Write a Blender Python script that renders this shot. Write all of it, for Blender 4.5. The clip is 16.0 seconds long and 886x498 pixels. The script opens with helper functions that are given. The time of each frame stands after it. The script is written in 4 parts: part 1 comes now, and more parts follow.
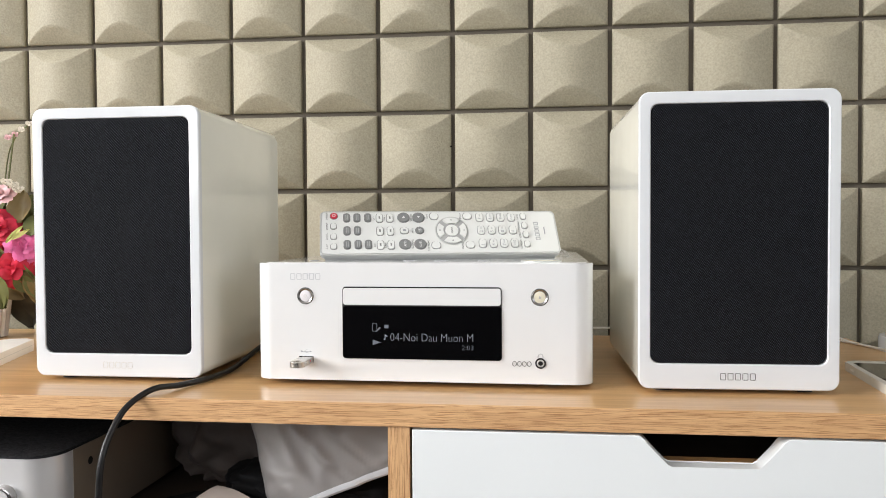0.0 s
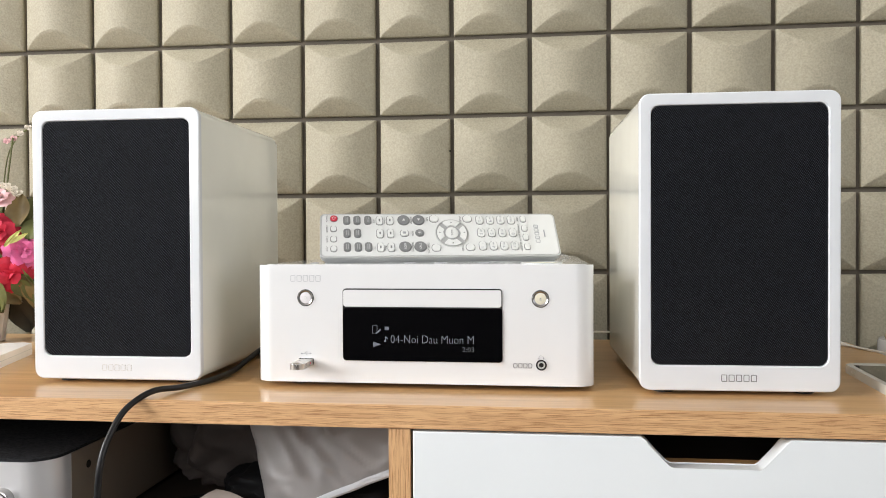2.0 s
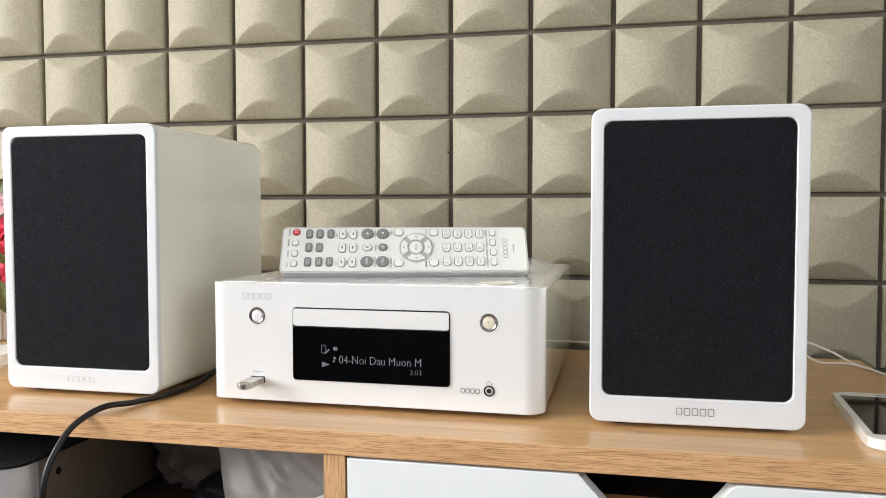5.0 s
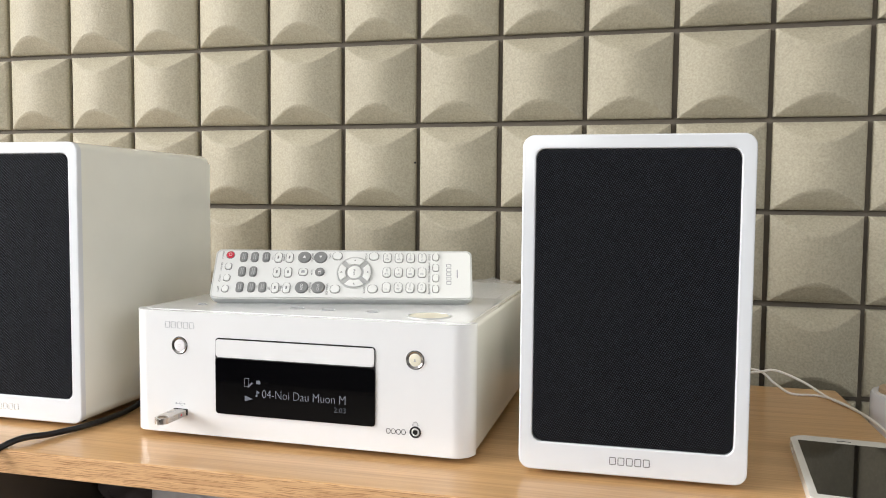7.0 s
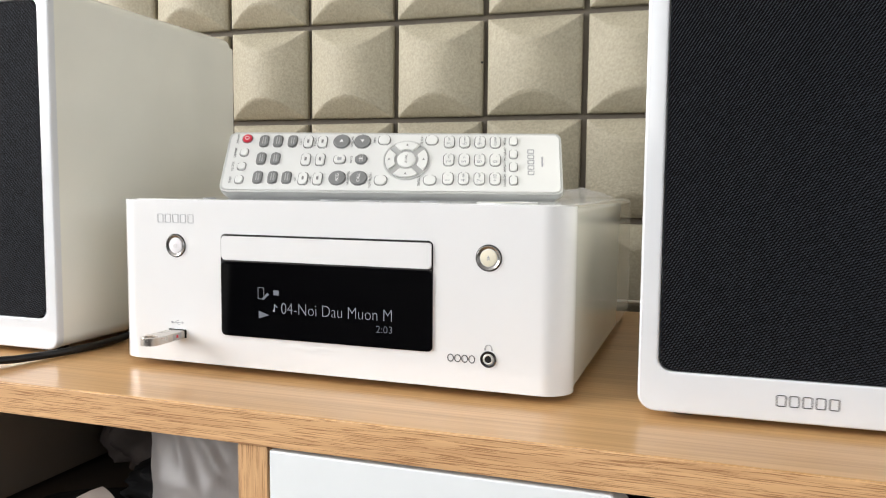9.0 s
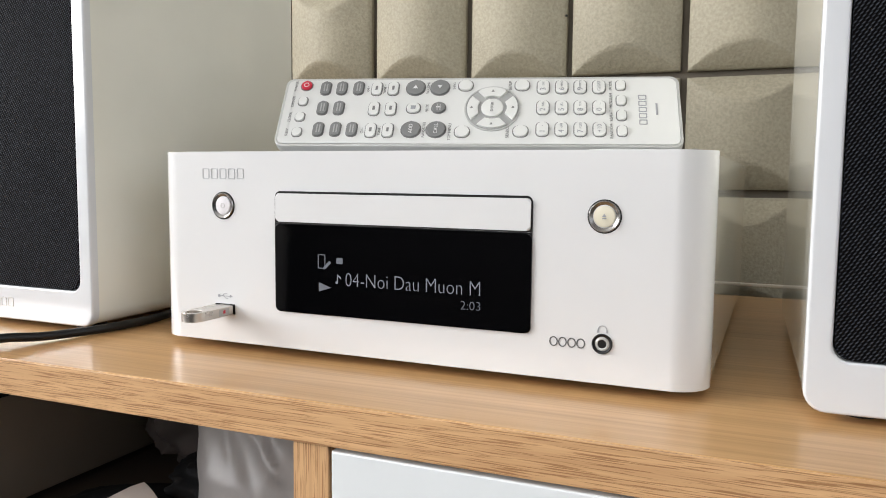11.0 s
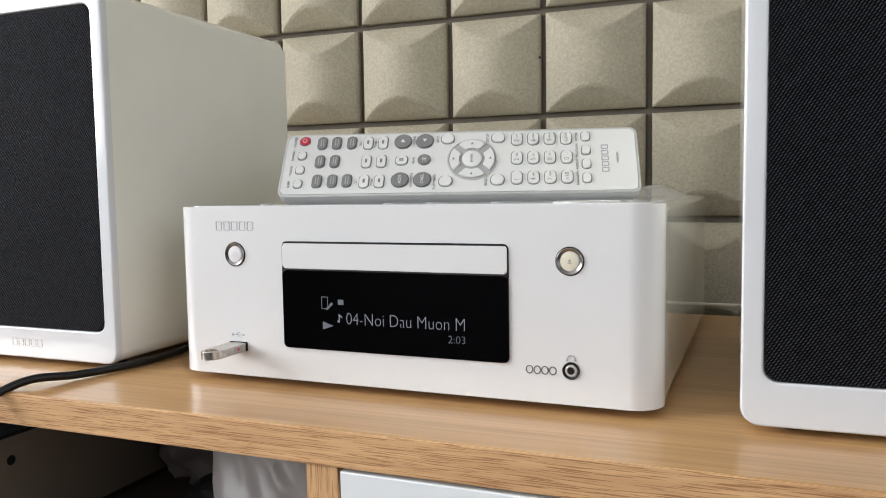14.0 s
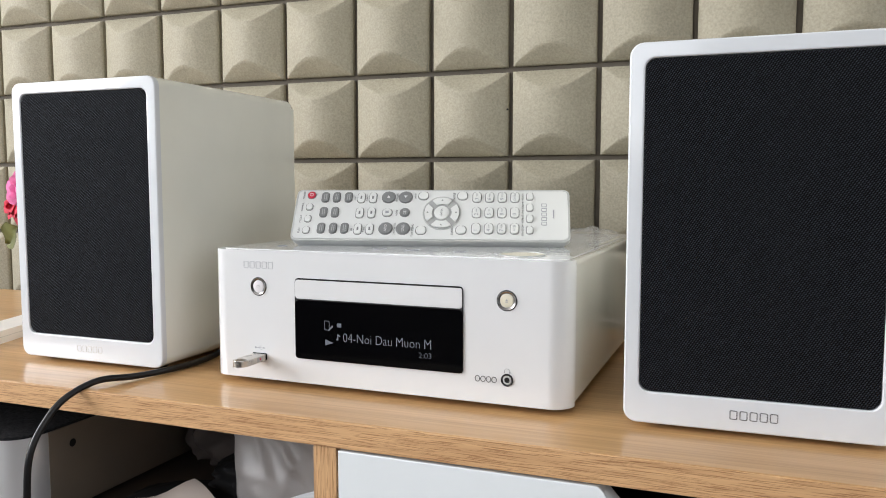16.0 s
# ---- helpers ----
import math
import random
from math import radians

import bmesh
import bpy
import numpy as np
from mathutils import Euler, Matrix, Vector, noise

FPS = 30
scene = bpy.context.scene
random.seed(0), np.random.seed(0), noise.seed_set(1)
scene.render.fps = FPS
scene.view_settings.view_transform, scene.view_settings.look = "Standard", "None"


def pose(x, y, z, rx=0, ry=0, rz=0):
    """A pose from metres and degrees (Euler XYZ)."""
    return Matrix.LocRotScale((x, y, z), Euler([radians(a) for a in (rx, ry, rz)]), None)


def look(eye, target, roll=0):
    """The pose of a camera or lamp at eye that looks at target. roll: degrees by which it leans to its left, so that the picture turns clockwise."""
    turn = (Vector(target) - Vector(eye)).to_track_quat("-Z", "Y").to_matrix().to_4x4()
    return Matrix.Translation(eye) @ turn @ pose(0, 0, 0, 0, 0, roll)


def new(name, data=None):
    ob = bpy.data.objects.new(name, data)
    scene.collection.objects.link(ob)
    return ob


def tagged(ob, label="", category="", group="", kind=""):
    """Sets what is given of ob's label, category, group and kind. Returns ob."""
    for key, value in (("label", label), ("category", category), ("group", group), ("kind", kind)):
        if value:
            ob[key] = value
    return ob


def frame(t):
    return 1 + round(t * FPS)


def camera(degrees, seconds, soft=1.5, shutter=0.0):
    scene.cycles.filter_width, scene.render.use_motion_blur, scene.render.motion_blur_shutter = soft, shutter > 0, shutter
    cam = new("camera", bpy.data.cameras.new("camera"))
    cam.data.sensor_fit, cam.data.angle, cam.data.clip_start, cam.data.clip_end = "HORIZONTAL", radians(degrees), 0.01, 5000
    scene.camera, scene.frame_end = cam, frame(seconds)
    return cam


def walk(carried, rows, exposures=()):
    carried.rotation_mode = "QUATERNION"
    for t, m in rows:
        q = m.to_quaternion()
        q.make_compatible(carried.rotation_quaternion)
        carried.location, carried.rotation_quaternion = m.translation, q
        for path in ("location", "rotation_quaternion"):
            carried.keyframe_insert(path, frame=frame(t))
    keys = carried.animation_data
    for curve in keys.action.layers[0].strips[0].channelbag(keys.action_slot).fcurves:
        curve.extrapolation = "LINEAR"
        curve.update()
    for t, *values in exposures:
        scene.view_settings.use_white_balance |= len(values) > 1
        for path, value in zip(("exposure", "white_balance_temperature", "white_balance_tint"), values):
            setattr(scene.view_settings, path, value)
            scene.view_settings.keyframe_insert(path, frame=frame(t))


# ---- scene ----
cam = camera(59.6, 16.0, soft=0.95, shutter=0.3)
PATH = [
    (0, (0.097, -0.637, 0.883), (-0.145, 1.348, 0.829), -0.3),
    (0.5, (0.097, -0.635, 0.879), (-0.143, 1.35, 0.83), -0.3),
    (1, (0.093, -0.637, 0.878), (-0.142, 1.349, 0.835), -0.3),
    (1.5, (0.093, -0.637, 0.876), (-0.142, 1.349, 0.84), -0.3),
    (2, (0.094, -0.637, 0.877), (-0.14, 1.348, 0.846), -0.3),
    (2.5, (0.096, -0.636, 0.878), (-0.144, 1.349, 0.848), -0.5),
    (3, (0.101, -0.636, 0.88), (-0.151, 1.347, 0.845), -0.6),
    (3.5, (0.11, -0.633, 0.884), (-0.17, 1.346, 0.839), -0.6),
    (4, (0.133, -0.622, 0.894), (-0.194, 1.35, 0.833), -0.6),
    (4.2, (0.149, -0.616, 0.902), (-0.201, 1.352, 0.833), -0.6),
    (6.3, (0.225, -0.562, 0.921), (-0.27, 1.372, 0.802), 0.6),
    (6.5, (0.231, -0.552, 0.93), (-0.267, 1.381, 0.806), 0.5),
    (7, (0.256, -0.546, 0.943), (-0.229, 1.39, 0.822), 0.5),
    (7.5, (0.263, -0.556, 0.948), (-0.224, 1.379, 0.826), 0.4),
    (8, (0.256, -0.552, 0.929), (-0.258, 1.376, 0.793), 0.5),
    (8.5, (0.236, -0.512, 0.902), (-0.322, 1.403, 0.754), 0.7),
    (9, (0.204, -0.394, 0.864), (-0.424, 1.497, 0.7), 0.5),
    (9.5, (0.194, -0.333, 0.852), (-0.499, 1.535, 0.678), 0.5),
    (10, (0.194, -0.329, 0.849), (-0.549, 1.519, 0.679), 0.5),
    (10.2, (0.188, -0.33, 0.848), (-0.572, 1.511, 0.674), 0.5),
    (12.3, (0.146, -0.319, 0.834), (-0.616, 1.52, 0.639), 0.6),
    (12.5, (0.146, -0.321, 0.835), (-0.612, 1.52, 0.640), 0.5),
    (13, (0.154, -0.33, 0.843), (-0.597, 1.514, 0.654), 0.1),
    (13.5, (0.167, -0.348, 0.853), (-0.577, 1.5, 0.681), -0.4),
    (14, (0.18, -0.373, 0.862), (-0.555, 1.481, 0.708), -0.9),
    (14.5, (0.201, -0.414, 0.882), (-0.52, 1.446, 0.752), -1.1),
    (15, (0.221, -0.447, 0.892), (-0.492, 1.417, 0.766), -1.0),
    (15.5, (0.227, -0.476, 0.894), (-0.486, 1.388, 0.761), -0.5),
    (16, (0.243, -0.497, 0.904), (-0.47, 1.364, 0.737), -0.0),
]
walk(cam, [(t, look(eye, target, roll)) for t, eye, target, roll in PATH],
     [(0.0, 0.04, 6500, 10), (4.2, 0.04, 6500, 10), (6.5, 0.11, 6500, 10), (9.0, 0.11, 6500, 10), (10.2, 0.06, 6500, 10), (12.3, -0.26, 6350, 10), (14.0, -0.24, 6350, 10), (16.0, -0.17, 6280, 10)])

# ---- world, light ----
W_WEST, W_SOUTH, W_EASTFILL = 124.0, 25.0, 16.5
world = bpy.data.worlds.new("world")
scene.world = world
world.use_nodes = True
sky = world.node_tree.nodes.new("ShaderNodeTexSky")
sky.sky_type, sky.sun_disc = "NISHITA", False
sky.sun_elevation, sky.sun_rotation = radians(40), radians(210)
world.node_tree.links.new(sky.outputs[0], world.node_tree.nodes["Background"].inputs[0])
world.node_tree.nodes["Background"].inputs[1].default_value = 0.12


def window_lamp(name, eye, target, sx, sy, watts):
    la = bpy.data.lights.new(name, "AREA")
    la.shape, la.size, la.size_y, la.energy = "RECTANGLE", sx, sy, watts
    la.color = (1.0, 0.985, 0.978)
    ob = new(name, la)
    ob.matrix_world = look(eye, target)
    return ob


window_lamp("window_light", (-2.27, -1.15, 1.65), (0, -1.15, 1.65), 1.9, 1.3, W_WEST)
window_lamp("window_light", (-0.75, -3.07, 1.65), (-0.75, 0, 1.65), 1.9, 1.3, W_SOUTH)
# Added fill that brightens right-hand faces; no window is known on that side.
window_lamp("window_light", (2.27, -1.35, 1.65), (0, -1.35, 1.65), 1.9, 1.3, W_EASTFILL)


# ---- materials ----
def mat(name, col, rough=0.5, metal=0.0, var=0.05, scale=30.0, bump=0.0, bscale=300.0, coat=0.0, spec=0.5, stretch=(1, 1, 1), rvar=0.05):
    m = bpy.data.materials.new(name)
    m.use_nodes = True
    n, l = m.node_tree.nodes, m.node_tree.links
    b = n["Principled BSDF"]
    b.inputs["Metallic"].default_value = metal
    b.inputs["Coat Weight"].default_value = coat
    b.inputs["Coat Roughness"].default_value = 0.06
    b.inputs["Specular IOR Level"].default_value = spec
    tc = n.new("ShaderNodeTexCoord")
    mp = n.new("ShaderNodeMapping")
    mp.inputs["Scale"].default_value = stretch
    l.new(tc.outputs["Object"], mp.inputs[0])
    no = n.new("ShaderNodeTexNoise")
    no.inputs["Scale"].default_value, no.inputs["Detail"].default_value = scale, 6
    l.new(mp.outputs[0], no.inputs["Vector"])
    ra = n.new("ShaderNodeValToRGB")
    ra.color_ramp.elements[0].position, ra.color_ramp.elements[1].position = 0.3, 0.7
    ra.color_ramp.elements[0].color = (*[c * (1 - var) for c in col], 1)
    ra.color_ramp.elements[1].color = (*[min(1, c * (1 + var)) for c in col], 1)
    l.new(no.outputs[0], ra.inputs[0])
    l.new(ra.outputs[0], b.inputs["Base Color"])
    mr = n.new("ShaderNodeMapRange")
    mr.inputs["To Min"].default_value, mr.inputs["To Max"].default_value = max(0.02, rough - rvar), rough + rvar
    l.new(no.outputs[0], mr.inputs[0])
    l.new(mr.outputs[0], b.inputs["Roughness"])
    if bump:
        n2 = n.new("ShaderNodeTexNoise")
        n2.inputs["Scale"].default_value, n2.inputs["Detail"].default_value = bscale, 3
        l.new(tc.outputs["Object"], n2.inputs["Vector"])
        bp = n.new("ShaderNodeBump")
        bp.inputs["Strength"].default_value, bp.inputs["Distance"].default_value = bump, 0.001
        l.new(n2.outputs[0], bp.inputs["Height"])
        l.new(bp.outputs[0], b.inputs["Normal"])
    return m


def wood(name, stretch, light=(0.62, 0.355, 0.150), dark=(0.42, 0.235, 0.095), rough=0.3, coat=0.25, pore=(0.79, 0.74, 0.68), fine=(0.38, 0.56), relief=0.05):
    m = mat(name, light, rough, coat=coat, rvar=0.04)
    n, l = m.node_tree.nodes, m.node_tree.links
    b = n["Principled BSDF"]
    tc = n.new("ShaderNodeTexCoord")

    def grain(scale, detail, lo, hi, c0, c1, warp=0.0):
        mp = n.new("ShaderNodeMapping")
        mp.inputs["Scale"].default_value = [s * scale for s in stretch]
        l.new(tc.outputs["Object"], mp.inputs[0])
        no = n.new("ShaderNodeTexNoise")
        no.inputs["Scale"].default_value, no.inputs["Detail"].default_value = 1.0, detail
        no.inputs["Distortion"].default_value = warp
        l.new(mp.outputs[0], no.inputs["Vector"])
        ra = n.new("ShaderNodeValToRGB")
        ra.color_ramp.elements[0].position, ra.color_ramp.elements[1].position = lo, hi
        ra.color_ramp.elements[0].color, ra.color_ramp.elements[1].color = (*c0, 1), (*c1, 1)
        l.new(no.outputs[0], ra.inputs[0])
        return ra

    broad = grain(0.22, 6, 0.30, 0.70, dark, light, 0.4)
    pores = grain(1.0, 3, fine[0], fine[1], pore, (1, 1, 1), 0.15)
    mx = n.new("ShaderNodeMix")
    mx.data_type, mx.blend_type = "RGBA", "MULTIPLY"
    mx.inputs[0].default_value = 0.9
    l.new(broad.outputs[0], mx.inputs[6])
    l.new(pores.outputs[0], mx.inputs[7])
    l.new(mx.outputs[2], b.inputs["Base Color"])
    if relief:
        bp = n.new("ShaderNodeBump")
        bp.inputs["Strength"].default_value, bp.inputs["Distance"].default_value = relief, 0.0004
        l.new(pores.outputs[0], bp.inputs["Height"])
        l.new(bp.outputs[0], b.inputs["Normal"])
    return m


def foam(name, col):
    """Matt open-cell foam: coarse grain, soft blotches and a slightly different tone from tile to tile."""
    m = mat(name, col, 0.6, spec=0.35)
    n, l = m.node_tree.nodes, m.node_tree.links
    b = n["Principled BSDF"]
    tc, oi = n.new("ShaderNodeTexCoord"), n.new("ShaderNodeObjectInfo")
    far = n.new("ShaderNodeMath")
    far.operation = "MULTIPLY"
    far.inputs[1].default_value = 37.0
    l.new(oi.outputs["Random"], far.inputs[0])
    shift = n.new("ShaderNodeVectorMath")
    l.new(tc.outputs["Object"], shift.inputs[0])
    l.new(far.outputs[0], shift.inputs[1])

    def speckle(scale, detail, lo, hi, a, z):
        no = n.new("ShaderNodeTexNoise")
        no.inputs["Scale"].default_value, no.inputs["Detail"].default_value = scale, detail
        l.new(shift.outputs[0], no.inputs["Vector"])
        mr = n.new("ShaderNodeMapRange")
        for key, value in (("From Min", lo), ("From Max", hi), ("To Min", a), ("To Max", z)):
            mr.inputs[key].default_value = value
        l.new(no.outputs[0], mr.inputs[0])
        return no, mr

    def times(a, c):
        mu = n.new("ShaderNodeMath")
        mu.operation = "MULTIPLY"
        l.new(a.outputs[0], mu.inputs[0])
        l.new(c.outputs[0], mu.inputs[1])
        return mu

    grain, g = speckle(400.0, 5, 0.33, 0.67, 0.865, 1.11)
    blotch, s = speckle(24.0, 3, 0.3, 0.7, 0.95, 1.04)
    tone = n.new("ShaderNodeMapRange")
    tone.inputs["To Min"].default_value, tone.inputs["To Max"].default_value = 0.96, 1.035
    l.new(oi.outputs["Random"], tone.inputs[0])
    total = times(times(g, s), tone)
    mx = n.new("ShaderNodeVectorMath")
    mx.operation = "SCALE"
    mx.inputs[0].default_value = col
    l.new(total.outputs[0], mx.inputs["Scale"])
    l.new(mx.outputs[0], b.inputs["Base Color"])
    bp = n.new("ShaderNodeBump")
    bp.inputs["Strength"].default_value, bp.inputs["Distance"].default_value = 0.6, 0.001
    l.new(grain.outputs[0], bp.inputs["Height"])
    l.new(bp.outputs[0], b.inputs["Normal"])
    return m


def grille_cloth():
    m = mat("grille_cloth", (0.012, 0.013, 0.016), 0.8, spec=0.08)
    n, l = m.node_tree.nodes, m.node_tree.links
    b = n["Principled BSDF"]
    tc = n.new("ShaderNodeTexCoord")
    outs = []
    for a, sc in ((-32, 240.0), (108, 262.0)):
        mp = n.new("ShaderNodeMapping")
        mp.inputs["Rotation"].default_value = (0, radians(a), 0)
        l.new(tc.outputs["Object"], mp.inputs[0])
        w = n.new("ShaderNodeTexWave")
        w.inputs["Scale"].default_value = sc
        w.inputs["Distortion"].default_value = 1.1
        w.inputs["Detail"].default_value = 2
        w.inputs["Detail Scale"].default_value = 0.6
        l.new(mp.outputs[0], w.inputs["Vector"])
        outs.append(w)
    mu = n.new("ShaderNodeMath")
    mu.operation = "MULTIPLY"
    half = n.new("ShaderNodeMapRange")
    half.inputs["To Min"].default_value, half.inputs["To Max"].default_value = 0.38, 1.0
    l.new(outs[1].outputs["Fac"], half.inputs[0])
    l.new(half.outputs[0], mu.inputs[0])
    l.new(outs[0].outputs["Fac"], mu.inputs[1])
    ra = n.new("ShaderNodeValToRGB")
    ra.color_ramp.elements[0].position, ra.color_ramp.elements[1].position = 0.28, 1.0
    ra.color_ramp.elements[0].color, ra.color_ramp.elements[1].color = (0.0005, 0.0005, 0.0008, 1), (0.056, 0.061, 0.076, 1)
    speck = n.new("ShaderNodeTexNoise")
    speck.inputs["Scale"].default_value, speck.inputs["Detail"].default_value = 420.0, 3
    l.new(tc.outputs["Object"], speck.inputs["Vector"])
    lift = n.new("ShaderNodeMapRange")
    lift.inputs["From Min"].default_value, lift.inputs["From Max"].default_value = 0.3, 0.7
    lift.inputs["To Min"].default_value, lift.inputs["To Max"].default_value = 0.80, 1.14
    l.new(speck.outputs[0], lift.inputs[0])
    both = n.new("ShaderNodeMath")
    both.operation = "MULTIPLY"
    l.new(mu.outputs[0], both.inputs[0])
    l.new(lift.outputs[0], both.inputs[1])
    l.new(both.outputs[0], ra.inputs[0])
    l.new(ra.outputs[0], b.inputs["Base Color"])
    bp = n.new("ShaderNodeBump")
    bp.inputs["Strength"].default_value, bp.inputs["Distance"].default_value = 0.6, 0.0005
    l.new(mu.outputs[0], bp.inputs["Height"])
    l.new(bp.outputs[0], b.inputs["Normal"])
    return m


def glow(name, col, strength):
    m = mat(name, col, 0.5)
    b = m.node_tree.nodes["Principled BSDF"]
    b.inputs["Emission Color"].default_value = (*col, 1)
    b.inputs["Emission Strength"].default_value = strength
    return m


def clear_plastic(name, alpha, col=(0.9, 0.9, 0.9), rough=0.15):
    m = mat(name, col, rough)
    m.node_tree.nodes["Principled BSDF"].inputs["Alpha"].default_value = alpha
    return m


M_DESK = wood("oak_laminate", (9, 420, 420), light=(0.64, 0.390, 0.176), dark=(0.50, 0.288, 0.120), pore=(0.84, 0.80, 0.75), fine=(0.36, 0.58), rough=0.31, coat=0.22, relief=0.0)
M_EDGE = wood("oak_edge_band", (48, 600, 2100), light=(0.69, 0.428, 0.216), dark=(0.53, 0.304, 0.145), pore=(0.52, 0.42, 0.34), fine=(0.40, 0.475), rough=0.4, coat=0.05)
M_POST = wood("oak_edge_upright", (2100, 600, 48), light=(0.68, 0.423, 0.213), dark=(0.52, 0.299, 0.143), pore=(0.52, 0.42, 0.34), fine=(0.40, 0.475), rough=0.4, coat=0.05)
M_WHITE = mat("white_gloss_plastic", (0.722, 0.730, 0.735), 0.14, coat=0.5, var=0.01, bump=0.01, bscale=60)
M_FRAME = mat("cool_white_lacquer", (0.690, 0.712, 0.738), 0.16, coat=0.4, var=0.01, bump=0.01, bscale=60)
M_CASE = mat("ivory_white_lacquer", (0.790, 0.785, 0.735), 0.10, coat=0.6, var=0.01)
M_CREAM = mat("ivory_gloss_lacquer", (0.840, 0.838, 0.768), 0.12, coat=0.6, var=0.015)
M_CLOTH = grille_cloth()
M_FOAM = foam("beige_foam", (0.348, 0.317, 0.236))
M_GROOVE = mat("groove_foam", (0.115, 0.098, 0.076), 0.85, var=0.1)
M_GLASS = mat("black_display_glass", (0.0012, 0.0012, 0.0016), 0.04, var=0.0, rvar=0.0, spec=0.5)
M_DARK = mat("dark_gap", (0.012, 0.012, 0.012), 0.8, spec=0.2)
M_RUBBER = mat("black_rubber", (0.008, 0.008, 0.009), 0.34, var=0.1, bump=0.06, bscale=500, spec=0.35)
M_CHROME = mat("chrome", (0.40, 0.39, 0.38), 0.2, 1.0, var=0.02)
M_RING = mat("dark_chrome", (0.27, 0.265, 0.26), 0.26, 1.0, var=0.02)
M_STEEL = mat("brushed_steel", (0.60, 0.57, 0.53), 0.28, 1.0, var=0.05, scale=200)
M_ALU = mat("silver_aluminium", (0.74, 0.74, 0.75), 0.28, 0.45, var=0.004, scale=60, stretch=(30, 30, 1), rvar=0.004)
# Champagne paint with the shade under the desk worked into its colour.
M_ALUSIDE = mat("shaded_champagne_steel", (0.25, 0.205, 0.158), 0.45, 0.2, var=0.04)
M_FELT = mat("black_felt", (0.019, 0.019, 0.021), 0.95, var=0.8, scale=400, bump=0.6, bscale=700, spec=0.15)
M_LOGO = mat("grey_print", (0.33, 0.34, 0.36), 0.4)
M_LOGOU = mat("silver_print", (0.46, 0.47, 0.49), 0.35)
M_LOGOD = mat("dark_grey_print", (0.10, 0.105, 0.11), 0.4)
M_LOGOF = mat("faint_silver_print", (0.58, 0.58, 0.56), 0.35)
M_PIX = glow("display_glow", (0.15, 0.165, 0.20), 0.38)
M_PIXD = glow("display_glow_dim", (0.10, 0.112, 0.135), 0.24)
M_LED = glow("lit_power_cap", (0.70, 0.68, 0.70), 0.04)
M_EJECT = mat("ivory_cap", (0.72, 0.68, 0.54), 0.35)
M_REMOTE = mat("silver_grey_plastic", (0.72, 0.73, 0.715), 0.32, 0.0, var=0.015, coat=0.15)
M_RIM = mat("silver_rim", (0.56, 0.57, 0.56), 0.3, 0.35)
M_KEY = mat("white_rubber_key", (0.74, 0.75, 0.73), 0.42, var=0.02)
M_KEYG = mat("grey_rubber_key", (0.205, 0.21, 0.21), 0.4)
M_PAD = mat("mid_grey_plastic", (0.40, 0.405, 0.40), 0.4)
M_KEYR = mat("red_rubber_key", (0.62, 0.02, 0.05), 0.35)
M_INK = mat("grey_ink", (0.20, 0.20, 0.20), 0.6)
M_INKW = mat("white_ink", (0.75, 0.75, 0.75), 0.6)
M_DRAWER = mat("white_melamine", (0.76, 0.79, 0.80), 0.38, var=0.012, scale=8)
M_WALL = mat("white_wall_paint", (0.72, 0.71, 0.68), 0.8, var=0.03, scale=4)
# For the unseen south wall, darkened so the glossy display mirrors black.
M_SOUTH = mat("unseen_dark_wall", (0.022, 0.021, 0.022), 0.8, var=0.15, scale=3)
M_FLOOR = mat("floor_tile_grey", (0.16, 0.14, 0.12), 0.4, var=0.06, scale=5)
# Shade inside the desk is put into this dark board colour.
M_SHADEIN = mat("cabinet_inside_shaded", (0.055, 0.039, 0.029), 0.6, var=0.08)
# White film, greyed in its colour for the shade under the desktop.
M_BAG = mat("shaded_white_plastic_bag", (0.27, 0.250, 0.240), 0.40, var=0.08, scale=18, bump=0.12, bscale=55)
M_PAPER = mat("white_paper", (0.54, 0.47, 0.42), 0.8, var=0.03)
M_BLACKBAG = mat("black_polythene", (0.007, 0.007, 0.008), 0.75, bump=0.3, bscale=60, spec=0.25)
# Paper colour taken far down to hold the shade on the shelf.
M_CARD = mat("shaded_grey_brown_paper", (0.062, 0.047, 0.040), 0.75, var=0.2, scale=25, bump=0.5, bscale=70)
M_CORE = mat("brown_cardboard_core", (0.42, 0.30, 0.19), 0.8)
M_FILM = mat("stretch_film", (0.70, 0.72, 0.76), 0.2, coat=0.4)
M_PHONEW = mat("phone_white", (0.72, 0.71, 0.67), 0.25, coat=0.3)
M_WIRE = mat("white_cable_sheath", (0.74, 0.72, 0.68), 0.4)
M_VASE = mat("white_ceramic", (0.62, 0.585, 0.565), 0.3, coat=0.3)
M_TRAY = mat("white_tray_plastic", (0.78, 0.76, 0.73), 0.3)
M_RED = mat("red_petal_fabric", (0.55, 0.015, 0.05), 0.7, var=0.25, scale=60)
M_PINK = mat("magenta_petal_fabric", (0.68, 0.13, 0.33), 0.7, var=0.35, scale=60)
M_BLUSH = mat("pale_pink_petal_fabric", (0.72, 0.45, 0.47), 0.7, var=0.15, scale=60)
M_PALE = mat("cream_petal_fabric", (0.75, 0.68, 0.58), 0.7, var=0.1)
M_LEAF = mat("green_leaf_fabric", (0.105, 0.115, 0.030), 0.6, var=0.35, scale=40)
M_YELLOW = mat("yellow_green_leaf_fabric", (0.52, 0.50, 0.16), 0.6, var=0.2)
# Dark filling round the vase: leaves and stems, with shade put into the colour.
M_LEAFSHADE = mat("dark_leaf_and_shade", (0.040, 0.034, 0.020), 0.7, var=0.4, scale=40)
